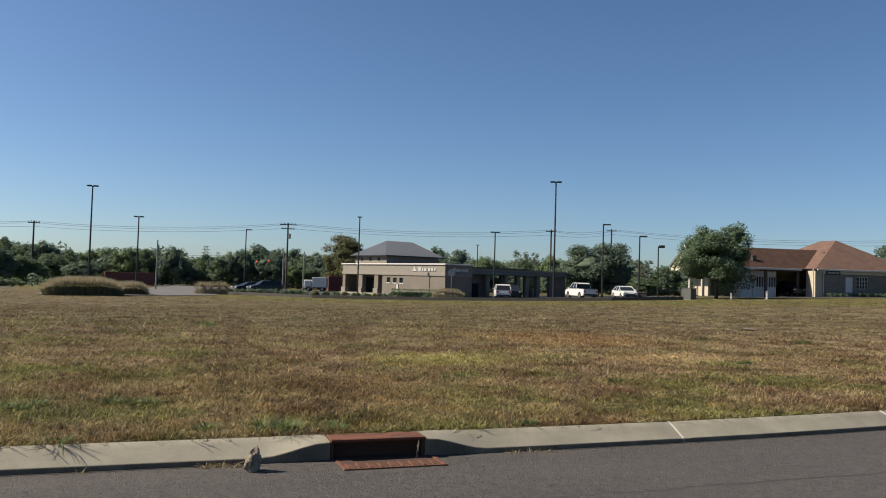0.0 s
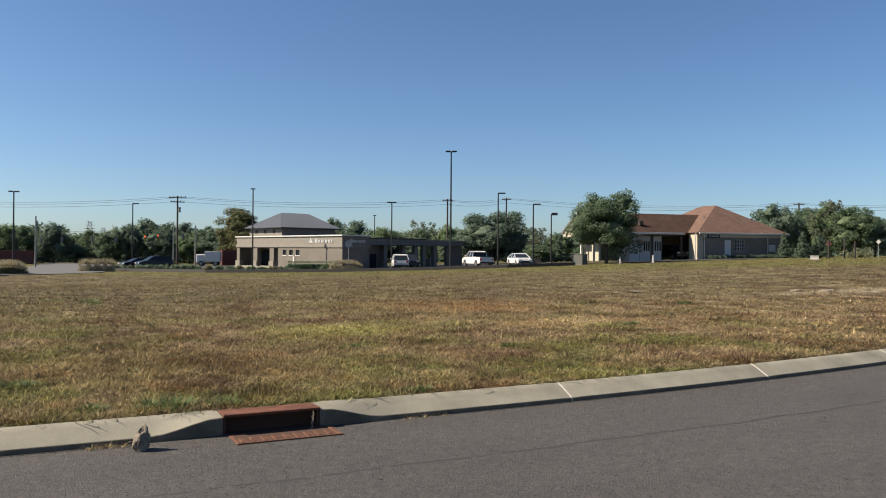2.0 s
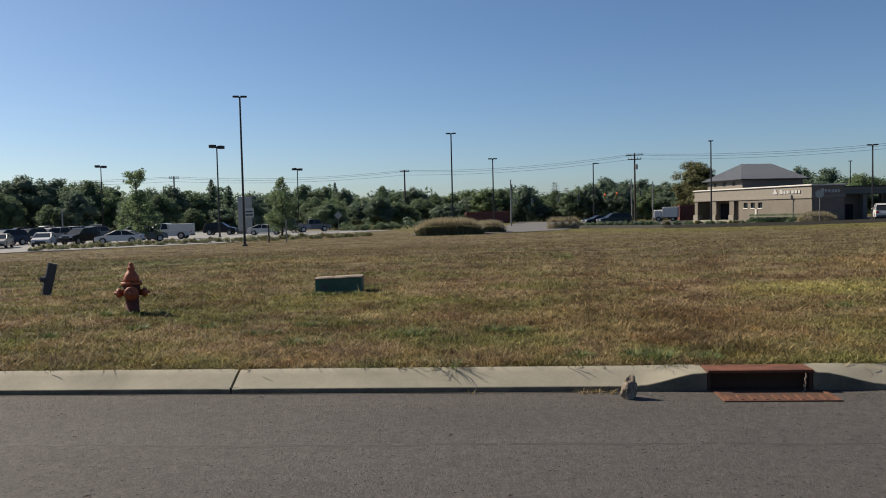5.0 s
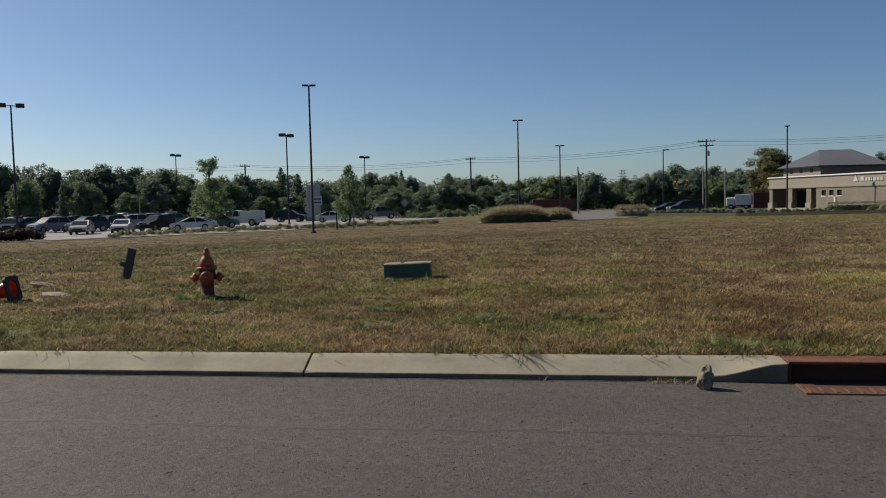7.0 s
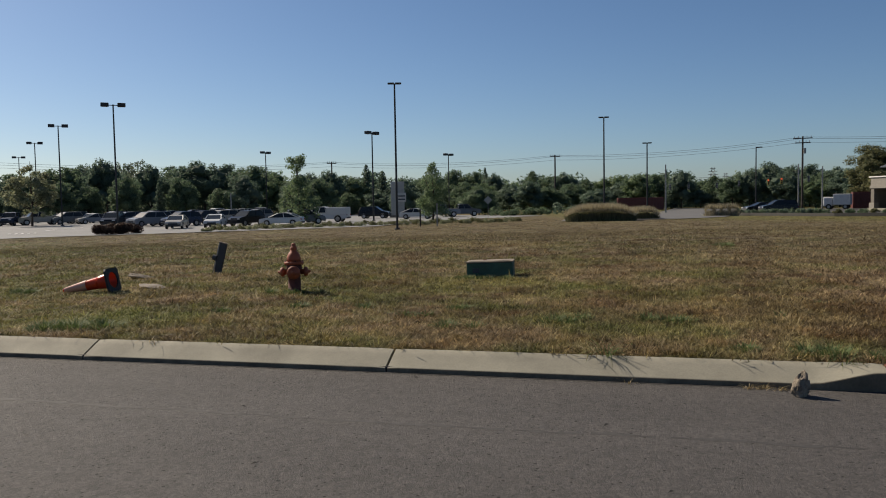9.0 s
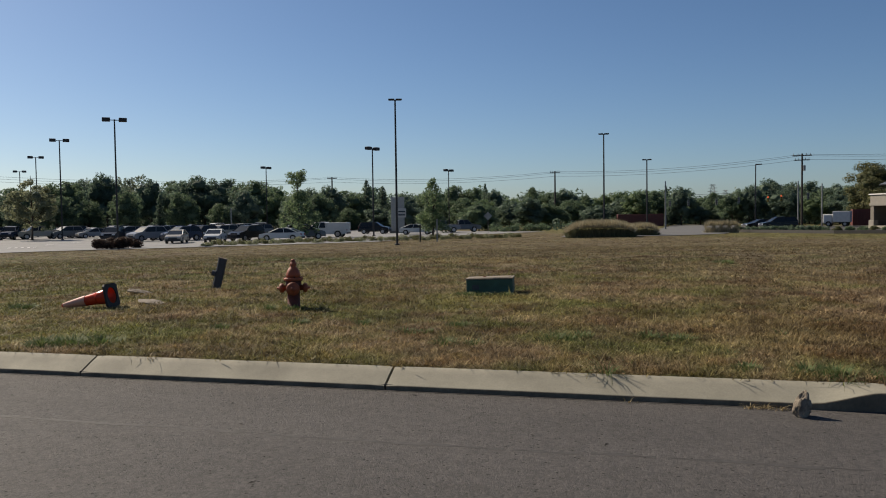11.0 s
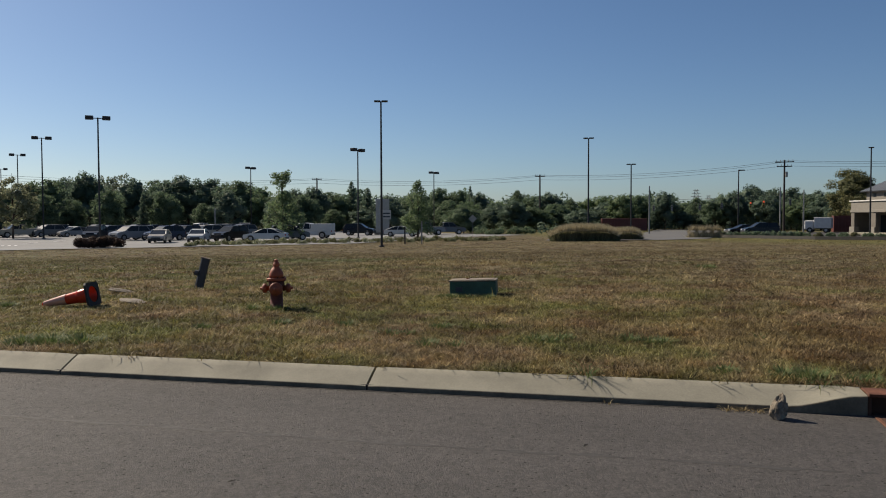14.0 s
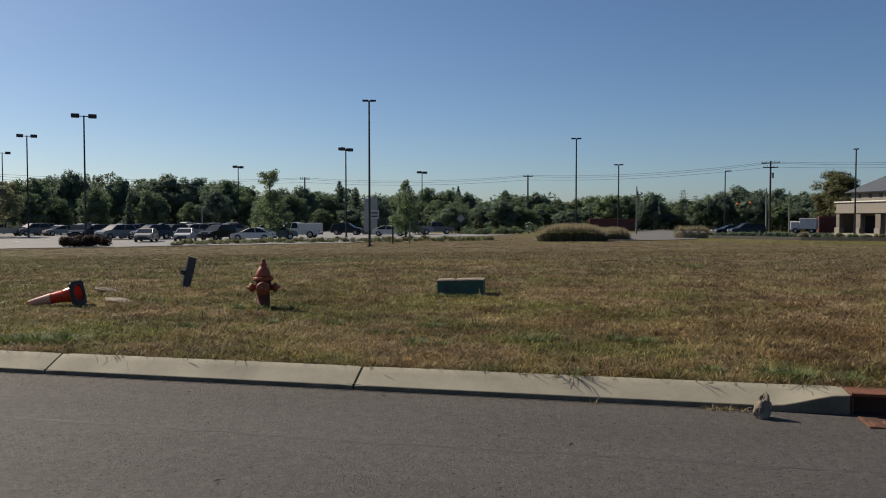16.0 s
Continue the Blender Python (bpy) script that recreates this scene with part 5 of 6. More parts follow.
GREENS = [(-6.5, 7.75, 1.7), (-6.75, 7.85, 1.3), (-5.4, 9.16, .8), (-4.6, 9.85, .8), (-3.87, 9.98, .8), (-2.94, 9.37, .8), (-2.23, 8.63, 1.0), (-2.48, 9.96, .9), (-1.09, 9.26, .9), (-0.06, 9.25, 1.1), (1.48, 7.55, 1.2), (1.2, 7.62, 1.0),
          (-1.11, 8.98, 1.0), (0.51, 7.61, .8), (1.63, 7.54, .9), (4.35, 11.17, .8), (3.77, 7.5, .7), (6.49, 10.28, .7), (1.67, 22.1, 1.6), (-10.02, 10.96, 1.1), (15.88, 16.54, 1.3), (10.88, 12.73, .9), (-9.4, 9.0, 1.0), (-5.5, 11.1, .9), (-5.75, 11.15, .8), (-2.6, 13.7, .9), (-3.3, 13.7, .9), (-3.0, 13.65, .8)]
for x, y, s in GREENS:
    for j in range(3):
        weed(x + rw.uniform(-0.2, 0.2) * s, y + rw.uniform(-0.12, 0.12) * s, int(210 * s), 0.125 * s ** 0.5, 0.34 * s, "green_blade", "low green weed tuft in the dry grass", 0.9, 0.007)
rg = random.Random(19)
for i in range(60):
    x, y = rg.uniform(-10, 9), 7.5 + abs(rg.gauss(0, 3.2))
    s = rg.uniform(0.4, 0.8)
    weed(x, y + bend(x), int(90 * s), 0.11 * s ** 0.5, 0.4 * s, "green_blade", "low green weed tuft in the dry grass", 1.4, 0.005)
for x, n, ln in ((-0.55, 34, 0.34), (-0.7, 18, 0.28), (-5.2, 9, 0.24), (-5.0, 7, 0.22), (1.35, 26, 0.3), (3.0, 14, 0.22)):
    weed(x, 7.3, n, ln, 0.3, "straw_blade" if n < 20 else "green_blade", "long grass blades arching over the kerb", 2.2, 0.005)
for x, n in ((0.72, 40), (0.6, 30), (0.82, 30), (3.4, 26), (3.75, 18), (-0.35, 12), (3.55, 18)):
    V, F = tuft_mesh(rw, n, 0.09, 0.18, 0.003, 2.0)
    ob = new("weed_tuft", mesh_of("weed_tuft", V, F, M["straw_blade"]))
    ob.matrix_world = pose(x, 6.94 + bend(x), 0.0, 0, 0, rw.random() * 360)
    tagged(ob, "dry grass litter caught in the gutter", "weeds", "weeds on the verge")
rl = random.Random(3)
for i in range(46):
    x, y = rl.uniform(-7, 9), 6.9 - abs(rl.gauss(0, 1.4))
    if y > 1.2:
        make = mesh_of("leaf_litter", [(-0.02, 0, 0.004), (0, -0.008, 0.006), (0.022, 0, 0.008), (0, 0.009, 0.012)], [(0, 1, 2, 3)], M["joint"])
        ob = new("leaf_litter", make)
        s = rl.uniform(0.4, 1.3)
        ob.matrix_world = Matrix.LocRotScale((x, y, 0.0), Euler((0, 0, rl.random() * 6)), (s, s, s))
        tagged(ob, "small dark dry leaf on the asphalt", "leaf", "litter on the road")


# ---- cars ----
CARS = {"sedan": dict(L=4.8, W=1.8, H=1.45, belt=0.92, sill=0.28, hood=0.30, cabin=(-0.43, -0.19, 0.04, 0.27), deck=0.98, wheel=0.33),
        "suv": dict(L=4.6, W=1.88, H=1.75, belt=1.1, sill=0.32, hood=0.28, cabin=(-0.485, -0.40, 0.07, 0.27), deck=1.08, wheel=0.36),
        "pickup": dict(L=5.7, W=1.95, H=1.88, belt=1.18, sill=0.42, hood=0.24, cabin=(-0.12, -0.09, 0.14, 0.26), deck=1.16, wheel=0.4),
        "service": dict(L=6.2, W=2.0, H=1.95, belt=1.2, sill=0.42, hood=0.24, cabin=(-0.06, -0.04, 0.16, 0.28), deck=1.7, wheel=0.42)}


def make_car(kind, color, az, d, heading, label, group="parked cars"):
    c = CARS[kind]
    L, W, H, belt, sill = c["L"], c["W"], c["H"], c["belt"], c["sill"]
    body = M["car_" + color]
    t = thing("truck" if kind in ("pickup", "service") else "car", label, "truck" if kind in ("pickup", "service") else "car", group, Matrix.Translation(on_ground(az, d, 0.055)) @ pose(0, 0, 0, 0, 0, heading))
    xb, xtb, xtf, xf = (k * L for k in c["cabin"])
    r, wx = c["wheel"], (-0.31 * L, 0.31 * L)
    # lower body with wheel arches, rounded nose and tail
    prof = [(-L / 2 + 0.02, sill + 0.06), (-L / 2, belt * 0.62), (-L / 2 + 0.07, c["deck"] - 0.04), (-L / 2 + 0.16, c["deck"])]
    prof += [(xb, max(c["deck"], belt) if kind in ("sedan", "suv") else belt + 0.02), (xf, belt + 0.02), (L / 2 - 0.5, belt - 0.07), (L / 2 - 0.1, belt - 0.17), (L / 2, belt * 0.62), (L / 2 - 0.04, sill + 0.05)]
    for w in reversed(wx):
        prof += [(w + (r + 0.06) * math.cos(a), r + (r + 0.06) * math.sin(a)) for a in np.linspace(-0.05, math.pi + 0.05, 8)]
    bm = prism(prof, -W / 2, W / 2)
    for v in bm.verts:
        k = 1 - 0.07 * smooth01((abs(v.co.x) - L * 0.34) / (L * 0.16))
        v.co.y *= k * (1 - 0.05 * smooth01((v.co.z - 0.6) / 0.5))
    bmesh.ops.bevel(bm, geom=[e for e in bm.edges if e.calc_face_angle(0) > 0.5 and min(v.co.z for v in e.verts) > r * 2 + 0.08], offset=0.05, segments=2, affect="EDGES", clamp_overlap=True)
    part("body", bm, body, t)
    tall = H - belt
    gb = prism([(xb, belt + 0.01), (xtb - 0.06, H - 0.13), (xtb + 0.12, H - 0.06), (xtf - 0.1, H - 0.05), (xtf + 0.12, H - 0.12), (xf, belt + 0.01)], -W / 2 + 0.06, W / 2 - 0.06)
    for v in gb.verts:
        v.co.y *= 1 - 0.17 * (v.co.z - belt) / tall
    part("cabin_glass", gb, M["glass"], t, "dark tinted windows")
    rf = prism([(xtb - 0.12, H - 0.14), (xtb + 0.12, H - 0.035), ((xtb + xtf) / 2, H), (xtf - 0.1, H - 0.025), (xtf + 0.1, H - 0.1), (xtf - 0.1, H - 0.07), (xtb + 0.12, H - 0.08)], -W / 2 + 0.19, W / 2 - 0.19)
    part("roof", rf, body, t)
    for s in (-1, 1):
        for xa, xt in ((xb, xtb), ((xb + xf) / 2 - 0.1, (xtb + xtf) / 2), (xf, xtf)):
            y0, y1 = s * (W / 2 - 0.055), s * (W / 2 - 0.06) * 0.835
            part("pillar", tube_bm((xa, y0, belt), (xt, y1, H - 0.05), 0.045, n=5), body, t)
        part("mirror", bbox(xf - 0.25, xf - 0.08, s * (W / 2 - 0.02), s * (W / 2 + 0.16), belt + 0.02, belt + 0.16, 0.03), body, t)
        part("headlight", bbox(L / 2 - 0.22, L / 2 - 0.03, s * (W / 2 - 0.48), s * (W / 2 - 0.12), belt * 0.66, belt * 0.66 + 0.16, 0.03), M["headlight"], t)
        part("taillight", bbox(-L / 2 - 0.012, -L / 2 + 0.12, s * (W / 2 - 0.36), s * (W / 2 - 0.1), belt * 0.68, belt * 0.68 + 0.2, 0.02), M["taillight"], t)
        for w in wx:
            y = s * (W / 2 - 0.12)
            wh = part("wheel", tube_bm((w, y - 0.11, r), (w, y + 0.11, r), r, n=18), M["tyre"], t, "black tyre")
            part("rim", tube_bm((w, y - 0.118, r), (w, y + 0.118, r), r * 0.64, n=12), M["rim"], wh)
    part("grille", bbox(L / 2 - 0.05, L / 2 + 0.012, -W * 0.26, W * 0.26, belt * 0.5, belt * 0.66, 0.01), M["plastic"], t)
    part("bumper", bbox(L / 2 - 0.12, L / 2 + 0.03, -W * 0.42, W * 0.42, sill, sill + 0.2, 0.04), M["plastic"], t)
    part("rear_bumper", bbox(-L / 2 - 0.04, -L / 2 + 0.1, -W * 0.42, W * 0.42, sill, sill + 0.2, 0.04), M["plastic"], t)
    part("rear_plate", bbox(-L / 2 - 0.03, -L / 2 - 0.01, -0.2, 0.2, belt * 0.6, belt * 0.6 + 0.12), M["white_metal"], t)
    if kind == "pickup":
        part("bed_floor", bbox(-L / 2 + 0.1, xb - 0.06, -W / 2 + 0.12, W / 2 - 0.12, belt - 0.02, belt + 0.035), M["plastic"], t, "dark open cargo bed")
    if kind == "service":
        part("cargo_body", bbox(-L / 2 + 0.05, xb - 0.08, -W / 2, W / 2, 0.9, 1.85, 0.04), body, t, "white service body")
    return t


def side(az):
    return -az


make_car("suv", "white", 23.9, 98, 70, "white SUV beside the drive-through lanes", "cars at the bank")
make_car("suv", "black", 24.5, 106, side(24) - 75, "black SUV under the drive-through canopy", "cars at the bank")
make_car("pickup", "white", 29.4, 97, 83, "white crew-cab pickup truck parked by the bank", "cars at the bank")
make_car("sedan", "white", 32.35, 94, 254, "white sedan parked beside the lawn", "cars at the bank")
make_car("sedan", "black", 6.2, 120, 180 + side(6) + 30, "black sedan parked behind low shrubs", "cars at the bank")
make_car("suv", "black", 7.3, 114, 180 + side(7) + 20, "black SUV parked behind low shrubs", "cars at the bank")
make_car("pickup", "black", 42.7, 108.5, side(43) - 60, "dark pickup parked in the carport", "cars at the house")
LOT = [("sedan", "white", -31.0, 92, 291, "white sedan parked in the front row"), ("sedan", "beige", -33.5, 92, 293, "pale beige sedan parked in the front row"), ("suv", "silver", -35.4, 103, 252, "silver SUV parked in the lot"),
       ("suv", "black", -37.5, 106, 292, "black SUV parked beside the lamp"), ("suv", "grey", -36.6, 110, 236, "dark grey SUV parked in the lot"), ("suv", "navy", -33.2, 101, 248, "dark blue SUV parked in the lot"),
       ("suv", "black", -31.9, 106, 260, "black SUV parked in the back row"), ("suv", "beige", -30.6, 108, 242, "pale beige SUV parked in the back row"), ("suv", "silver", -35.0, 110, 236, "silver SUV in the back row"),
       ("sedan", "silver", -36.4, 112, 295, "silver sedan in the back row"), ("suv", "navy", -34.0, 112, 236, "dark blue SUV in the back row"), ("sedan", "silver", -40.6, 140, 277, "silver sedan in the far row"), ("suv", "grey", -39.9, 135, 260, "grey SUV in the far row"),
       ("sedan", "white", -38.8, 135, 289, "white sedan in the far row"), ("sedan", "grey", -42.4, 144, 295, "grey sedan in the far row"), ("suv", "navy", -44.5, 137, 236, "dark blue SUV in the far row"), ("sedan", "red", -43.4, 142, 295, "dark red sedan in the far row"),
       ("suv", "black", -28.9, 96, 260, "black SUV parked near a young tree"), ("sedan", "white", -26.5, 92, 188, "white sedan parked beside the kerb"), ("suv", "grey", -24.9, 97, 32, "dark grey SUV parked by the kerb"), ("suv", "black", -20.0, 120, 3, "black SUV parked behind dry shrubs"),
       ("sedan", "white", -17.0, 112, 8, "white sedan partly behind shrubs"), ("pickup", "silver", -15.3, 121, 206, "silver pickup truck behind shrubs"), ("pickup", "grey", -13.8, 124, 21, "dark grey pickup behind shrubs"), ("suv", "silver", -30.0, 118, 236, "silver SUV far back in the lot"), ("suv", "grey", -28.2, 116, 248, "grey SUV far back in the lot")]
for kd, col, a, d, hd, lab in LOT:
    make_car(kd, col, a, d, hd, lab, "cars in the parking lot")
rc = random.Random(41)
a = -45.0
while a < -26.5:
    kd, col = rc.choice(("suv", "suv", "sedan", "pickup")), rc.choice(("white", "silver", "black", "grey", "navy", "black", "beige"))
    nice = {"suv": "SUV", "sedan": "sedan", "pickup": "pickup truck"}[kd]
    tone = {"navy": "dark blue", "grey": "dark grey", "beige": "pale beige"}.get(col, col)
    make_car(kd, col, a, 128 + rc.uniform(-1.5, 1.5), rc.choice((236, 250, 292, 62)), tone + " " + nice + " parked in the rearmost row", "cars in the parking lot")
    a += rc.uniform(1.15, 1.7)
make_car("service", "white", -23.5, 104, 160 + 25, "white utility truck with a service body", "cars in the parking lot")


# ---- shrubs and tall grasses ----
def shrub(az, d, length, depth, h, material, label, name="shrub", seed=1, size=0.09, group="", dense=70, turn=None):
    rnd = random.Random(seed)
    clumps, n = [], max(3, int(length * depth / (h * h) * 5))
    for _ in range(n):
        x, y = rnd.uniform(-0.5, 0.5) * length * 0.86, rnd.uniform(-0.5, 0.5) * depth * 0.8
        r = h * rnd.uniform(0.28, 0.42)
        clumps.append(((x, y, h * rnd.uniform(0.25, 0.66)), r))
    V, F = leaf_cloud(clumps, dense * 0.8 / (0.12 * h * h), size * (0.6 + 0.5 * h), rnd)
    ob = new(name, mesh_of(name, V, F, M[material]))
    ob.matrix_world = Matrix.Translation(on_ground(az, d, -0.08)) @ pose(0, 0, 0, 0, 0, -az if turn is None else turn)
    return tagged(ob, label, "shrub", group)


def tall_grass(az, d, length, depth, h, label, seed, green=True):
    t = thing("ornamental_grass", label, "ornamental grass", "tall grasses by the street", Matrix.Translation(on_ground(az, d, -0.05)) @ pose(0, 0, 0, 0, 0, -az))
    rnd = random.Random(seed)
    for name, mat, n, hh, wd in (("foliage", "tall_green" if green else "tall_straw", 2600, 0.58, 0.02), ("plumes", "tall_straw", 4600, 1.0, 0.016)):
        V, F = [], []
        n = int(n * length * depth / 16)
        for i in range(n):
            x, y = rnd.uniform(-0.5, 0.5) * length, rnd.uniform(-0.5, 0.5) * depth
            edge = 1 - (2 * abs(x) / length) ** 4 * 0.5
            hb = h * hh * edge * (0.75 + 0.3 * rnd.random())
            z0 = 0.0 if name == "foliage" else h * 0.55 * edge
            lx, ly, a = rnd.gauss(0, 0.16) * h, rnd.gauss(0, 0.16) * h - 0.05, rnd.random() * 3.14
            s = len(V)
            wx, wy = wd * math.cos(a) * (1.3 + rnd.random()), wd * math.sin(a)
            V += [(x - wx, y - wy, z0), (x + wx, y + wy, z0), (x + lx, y + ly, hb)]
            if name == "plumes":
                V[-1] = (x + lx, y + ly, max(hb, z0 + 0.2))
            F.append((s, s + 1, s + 2))
        part(name, mesh_of(name, V, F, M[mat]), None, t)
    return t


tall_grass(-4.2, 89, 7.2, 3.2, 2.0, "long clump of tall grass with straw plumes", 3)
tall_grass(-1.4, 94, 3.6, 2.4, 1.6, "tall straw-coloured grass clump", 4)
for i in range(4):
    tall_grass(3.05 + 0.5 * i, 104, 1.15, 1.1, 1.7, "rounded straw-coloured tussock in a short row", 50 + i, False)
tall_grass(20.1, 99.0, 3.8, 1.4, 1.4, "pale tall grasses at the bank's corner", 6, False)
def clipped_hedge(az, d, length, depth, h, material, label, seed):
    """A sheared hedge: a slightly bulging block with leaves all over its faces."""
    rnd = random.Random(seed)
    clumps = []
    nx, ny, nz = int(length / 0.28), int(depth / 0.28), int(h / 0.28)
    for i in range(nx + 1):
        for j in range(ny + 1):
            for k in range(nz + 1):
                if i in (0, nx) or j in (0, ny) or k == nz:
                    clumps.append((((i / nx - 0.5) * length, (j / ny - 0.5) * depth, k / nz * h), rnd.uniform(0.16, 0.24)))
    V, F = leaf_cloud(clumps, 420, 0.05, rnd)
    V, F = add_hulls(V, F, [(Vector(((i / nx - 0.5) * length * 0.94, 0, h * 0.5)), h * 0.55) for i in range(0, nx + 1, 2)], rnd)
    V[:, 2] = np.clip(V[:, 2], -0.05, h + 0.12)
    ob = new("hedge", mesh_of("hedge", V, F, M[material]))
    ob.matrix_world = Matrix.Translation(on_ground(az, d, -0.02)) @ pose(0, 0, 0, 0, 0, -az)
    return tagged(ob, label, "hedge", "bank planting")


clipped_hedge(17.75, 100.5, 5.6, 1.1, 1.05, "leaf_mid", "clipped dark green hedge along the bank wall", 2)
for i in range(15):
    a = 8.6 + i * 0.72
    shrub(a, 112 - 0.9 * i, 1.1, 1.0, 0.75, "leaf_mid" if i % 3 else "leaf_bronze", "small rounded shrub in the bank's planting bed", "shrub", 30 + i, 0.07, "bank planting", 90)
for i in range(9):
    a = 5.0 + i * 0.55
    shrub(a, 108, 1.6, 1.2, 0.95, "leaf_dark_hazed" if i % 2 else "leaf_mid", "low dark shrub beside the parked cars", "shrub", 60 + i, 0.08, "street planting", 80)
shrub(-37.2, 79, 4.4, 2.2, 1.3, "hedge_red", "low reddish-brown shrub round the lamp pole", "shrub", 71, 0.07, "", 330)
for i in range(44):
    a = -31.5 + i * 0.5
    shrub(a, 79.5 + 0.23 * i + 1.4 * ((i * 5) % 3), 1.2, 0.9, 0.55 + 0.4 * ((i * 7) % 5) / 5, "leaf_yellow" if i % 3 == 0 else "leaf_bronze", "dry low shrub along the lot's edge", "shrub", 80 + i, 0.06, "parking lot edge planting", 70)
for a, d, w, h in ((-11.4, 124, 2.0, 1.6), (-10.5, 122, 2.4, 1.2), (-9.0, 126, 6.5, 1.5), (-6.7, 118, 3.6, 2.9)):
    shrub(a, d, w, 1.8, h, "leaf_mid" if h < 2 else "leaf_dark_hazed", "rounded green shrub beside the side street", "shrub", int(a * 10) + 500, 0.1, "street planting", 70)
for i in range(8):
    shrub(34.2 + i * 0.42, 122, 1.6, 1.4, 1.0, "leaf_bronze", "brownish low hedge behind the lawn", "shrub", 130 + i, 0.09, "lawn hedge", 60)
for i in range(9):
    shrub(45.2 + i * 0.5, 105 + i * 0.55, 1.0, 0.9, 0.7, "leaf_dark_hazed", "small dark shrub along the house wall", "shrub", 150 + i, 0.07, "house planting", 70)
shrub(54.0, 112, 3.4, 1.8, 1.5, "leaf_yellow", "pale yellow-green shrub beyond the lawn", "shrub", 171, 0.1, "", 60)


# ---- street furniture in the distance ----
def sign_post(az, d, top, size, sides, material, label, turn=0.0, post="galv"):
    p = on_ground(az, d, -0.1)
    h = 1.6 + d * math.tan(radians(top)) - p.z
    t = thing("road_sign", label, "sign", "", Matrix.Translation(p) @ pose(0, 0, 0, 0, 0, -az + turn))
    part("post", tube_bm((0, 0.03, 0), (0, 0.03, h), 0.035, n=6), M[post], t)
    bm = bmesh.new()
    bmesh.ops.create_cone(bm, cap_ends=True, segments=sides, radius1=size / 2, radius2=size / 2, depth=0.02, matrix=Matrix.Translation((0, 0, h - size / 2 + 0.05)) @ pose(0, 0, 0, 90, 0, 0) @ pose(0, 0, 0, 0, 0, 180 / sides if sides == 8 else 0))
    part("panel", bm, M[material], t)
    return t


sign_post(-11.97, 106, 0.15, 1.1, 4, "sign_face", "grey back of a diamond road sign")
sign_post(20.3, 95, 0.75, 0.9, 8, "sign_face", "grey back of an octagonal stop sign", 0)
sign_post(40.6, 96, 0.95, 0.85, 8, "shade_brown", "dark octagonal sign by the house drive")
sign_post(52.4, 104, 0.85, 0.6, 8, "red_metal", "red octagonal stop sign beyond the lawn")
sign_post(55.2, 98, 0.95, 0.5, 4, "pale_box", "small pale road sign on a post")


def small_box(name, label, cat, az, d, w, dp, h, material, lid=None, turn=0):
    t = thing(name, label, cat, "", Matrix.Translation(on_ground(az, d, -0.05)) @ pose(0, 0, 0, 0, 0, -az + turn))
    part("body", bbox(-w / 2, w / 2, -dp / 2, dp / 2, 0, h, 0.03), M[material], t)
    part("lid", bbox(-w / 2 - 0.03, w / 2 + 0.03, -dp / 2 - 0.03, dp / 2 + 0.03, h, h + 0.06, 0.015), M[lid or material], t)
    part("plinth", bbox(-w / 2 - 0.12, w / 2 + 0.12, -dp / 2 - 0.12, dp / 2 + 0.12, -0.1, 0.1, 0.02), M["kerb_far"], t)
    return t


small_box("transformer_box", "dark grey-green electrical transformer cabinet on the lawn", "electrical box", 36.55, 88, 1.25, 1.1, 1.2, "electrical", turn=-30)
small_box("waste_bin", "low dark waste container beside the drive", "container", 33.5, 93, 1.1, 0.8, 0.75, "shade_brown")
small_box("utility_box", "low pale utility box on the lawn", "utility box", 51.6, 88, 0.75, 0.5, 0.42, "pale_box")
small_box("utility_box", "small tan utility pedestal on the lawn", "utility box", 35.5, 87, 0.3, 0.3, 0.5, "box_lid")
small_box("bollard", "short white bollard beside the drive", "bollard", 39.3, 86, 0.13, 0.13, 0.62, "white_metal")
small_box("bollard", "short white bollard by the house drive", "bollard", 41.5, 84, 0.18, 0.12, 0.8, "white_metal")
for a, d, h, mat in ((-16.8, 80, 1.8, "wood_pole"), (-15.6, 80, 2.3, "galv")):
    t = thing("fence_post", "plain upright post at the parking lot's edge", "post", "", Matrix.Translation(on_ground(a, d, -0.1)))
    part("shaft", bbox(-0.06, 0.06, -0.06, 0.06, 0, h, 0.01), M[mat], t)
    part("cap", bbox(-0.075, 0.075, -0.075, 0.075, h, h + 0.03, 0.008), M[mat], t)


def pylon(az, d, elev, foot):
    """A lattice transmission tower far beyond the woods."""
    p = spot(az, d)
    h = 1.6 + d * math.tan(radians(elev)) - p.z
    t = thing("pylon", "distant steel lattice transmission tower beyond the woods", "pylon", "transmission towers", Matrix.Translation(p) @ pose(0, 0, 0, 0, 0, -az))
    waist = foot * 0.22
    for sx in (-1, 1):
        for sy in (-1, 1):
            part("leg", tube_bm((sx * foot / 2, sy * foot / 2, 0), (sx * waist / 2, sy * waist / 2, h), 0.16, 0.1, n=5), M["galv"], t)
    for k in range(9):
        z0, z1 = h * k / 9, h * (k + 1) / 9
        a, b = (foot + (waist - foot) * k / 9) / 2, (foot + (waist - foot) * (k + 1) / 9) / 2
        for sy in (-1, 1):
            part("brace", tube_bm((-a, sy * a, z0), (b, sy * b, z1), 0.08, n=4), M["galv"], t)
            part("brace", tube_bm((a, sy * a, z0), (-b, sy * b, z1), 0.08, n=4), M["galv"], t)
    for k, w in ((0.78, 0.9), (0.88, 0.75), (0.97, 0.55)):
        part("crossarm", tube_bm((-foot * w / 2, 0, h * k), (foot * w / 2, 0, h * k), 0.14, n=5), M["galv"], t)


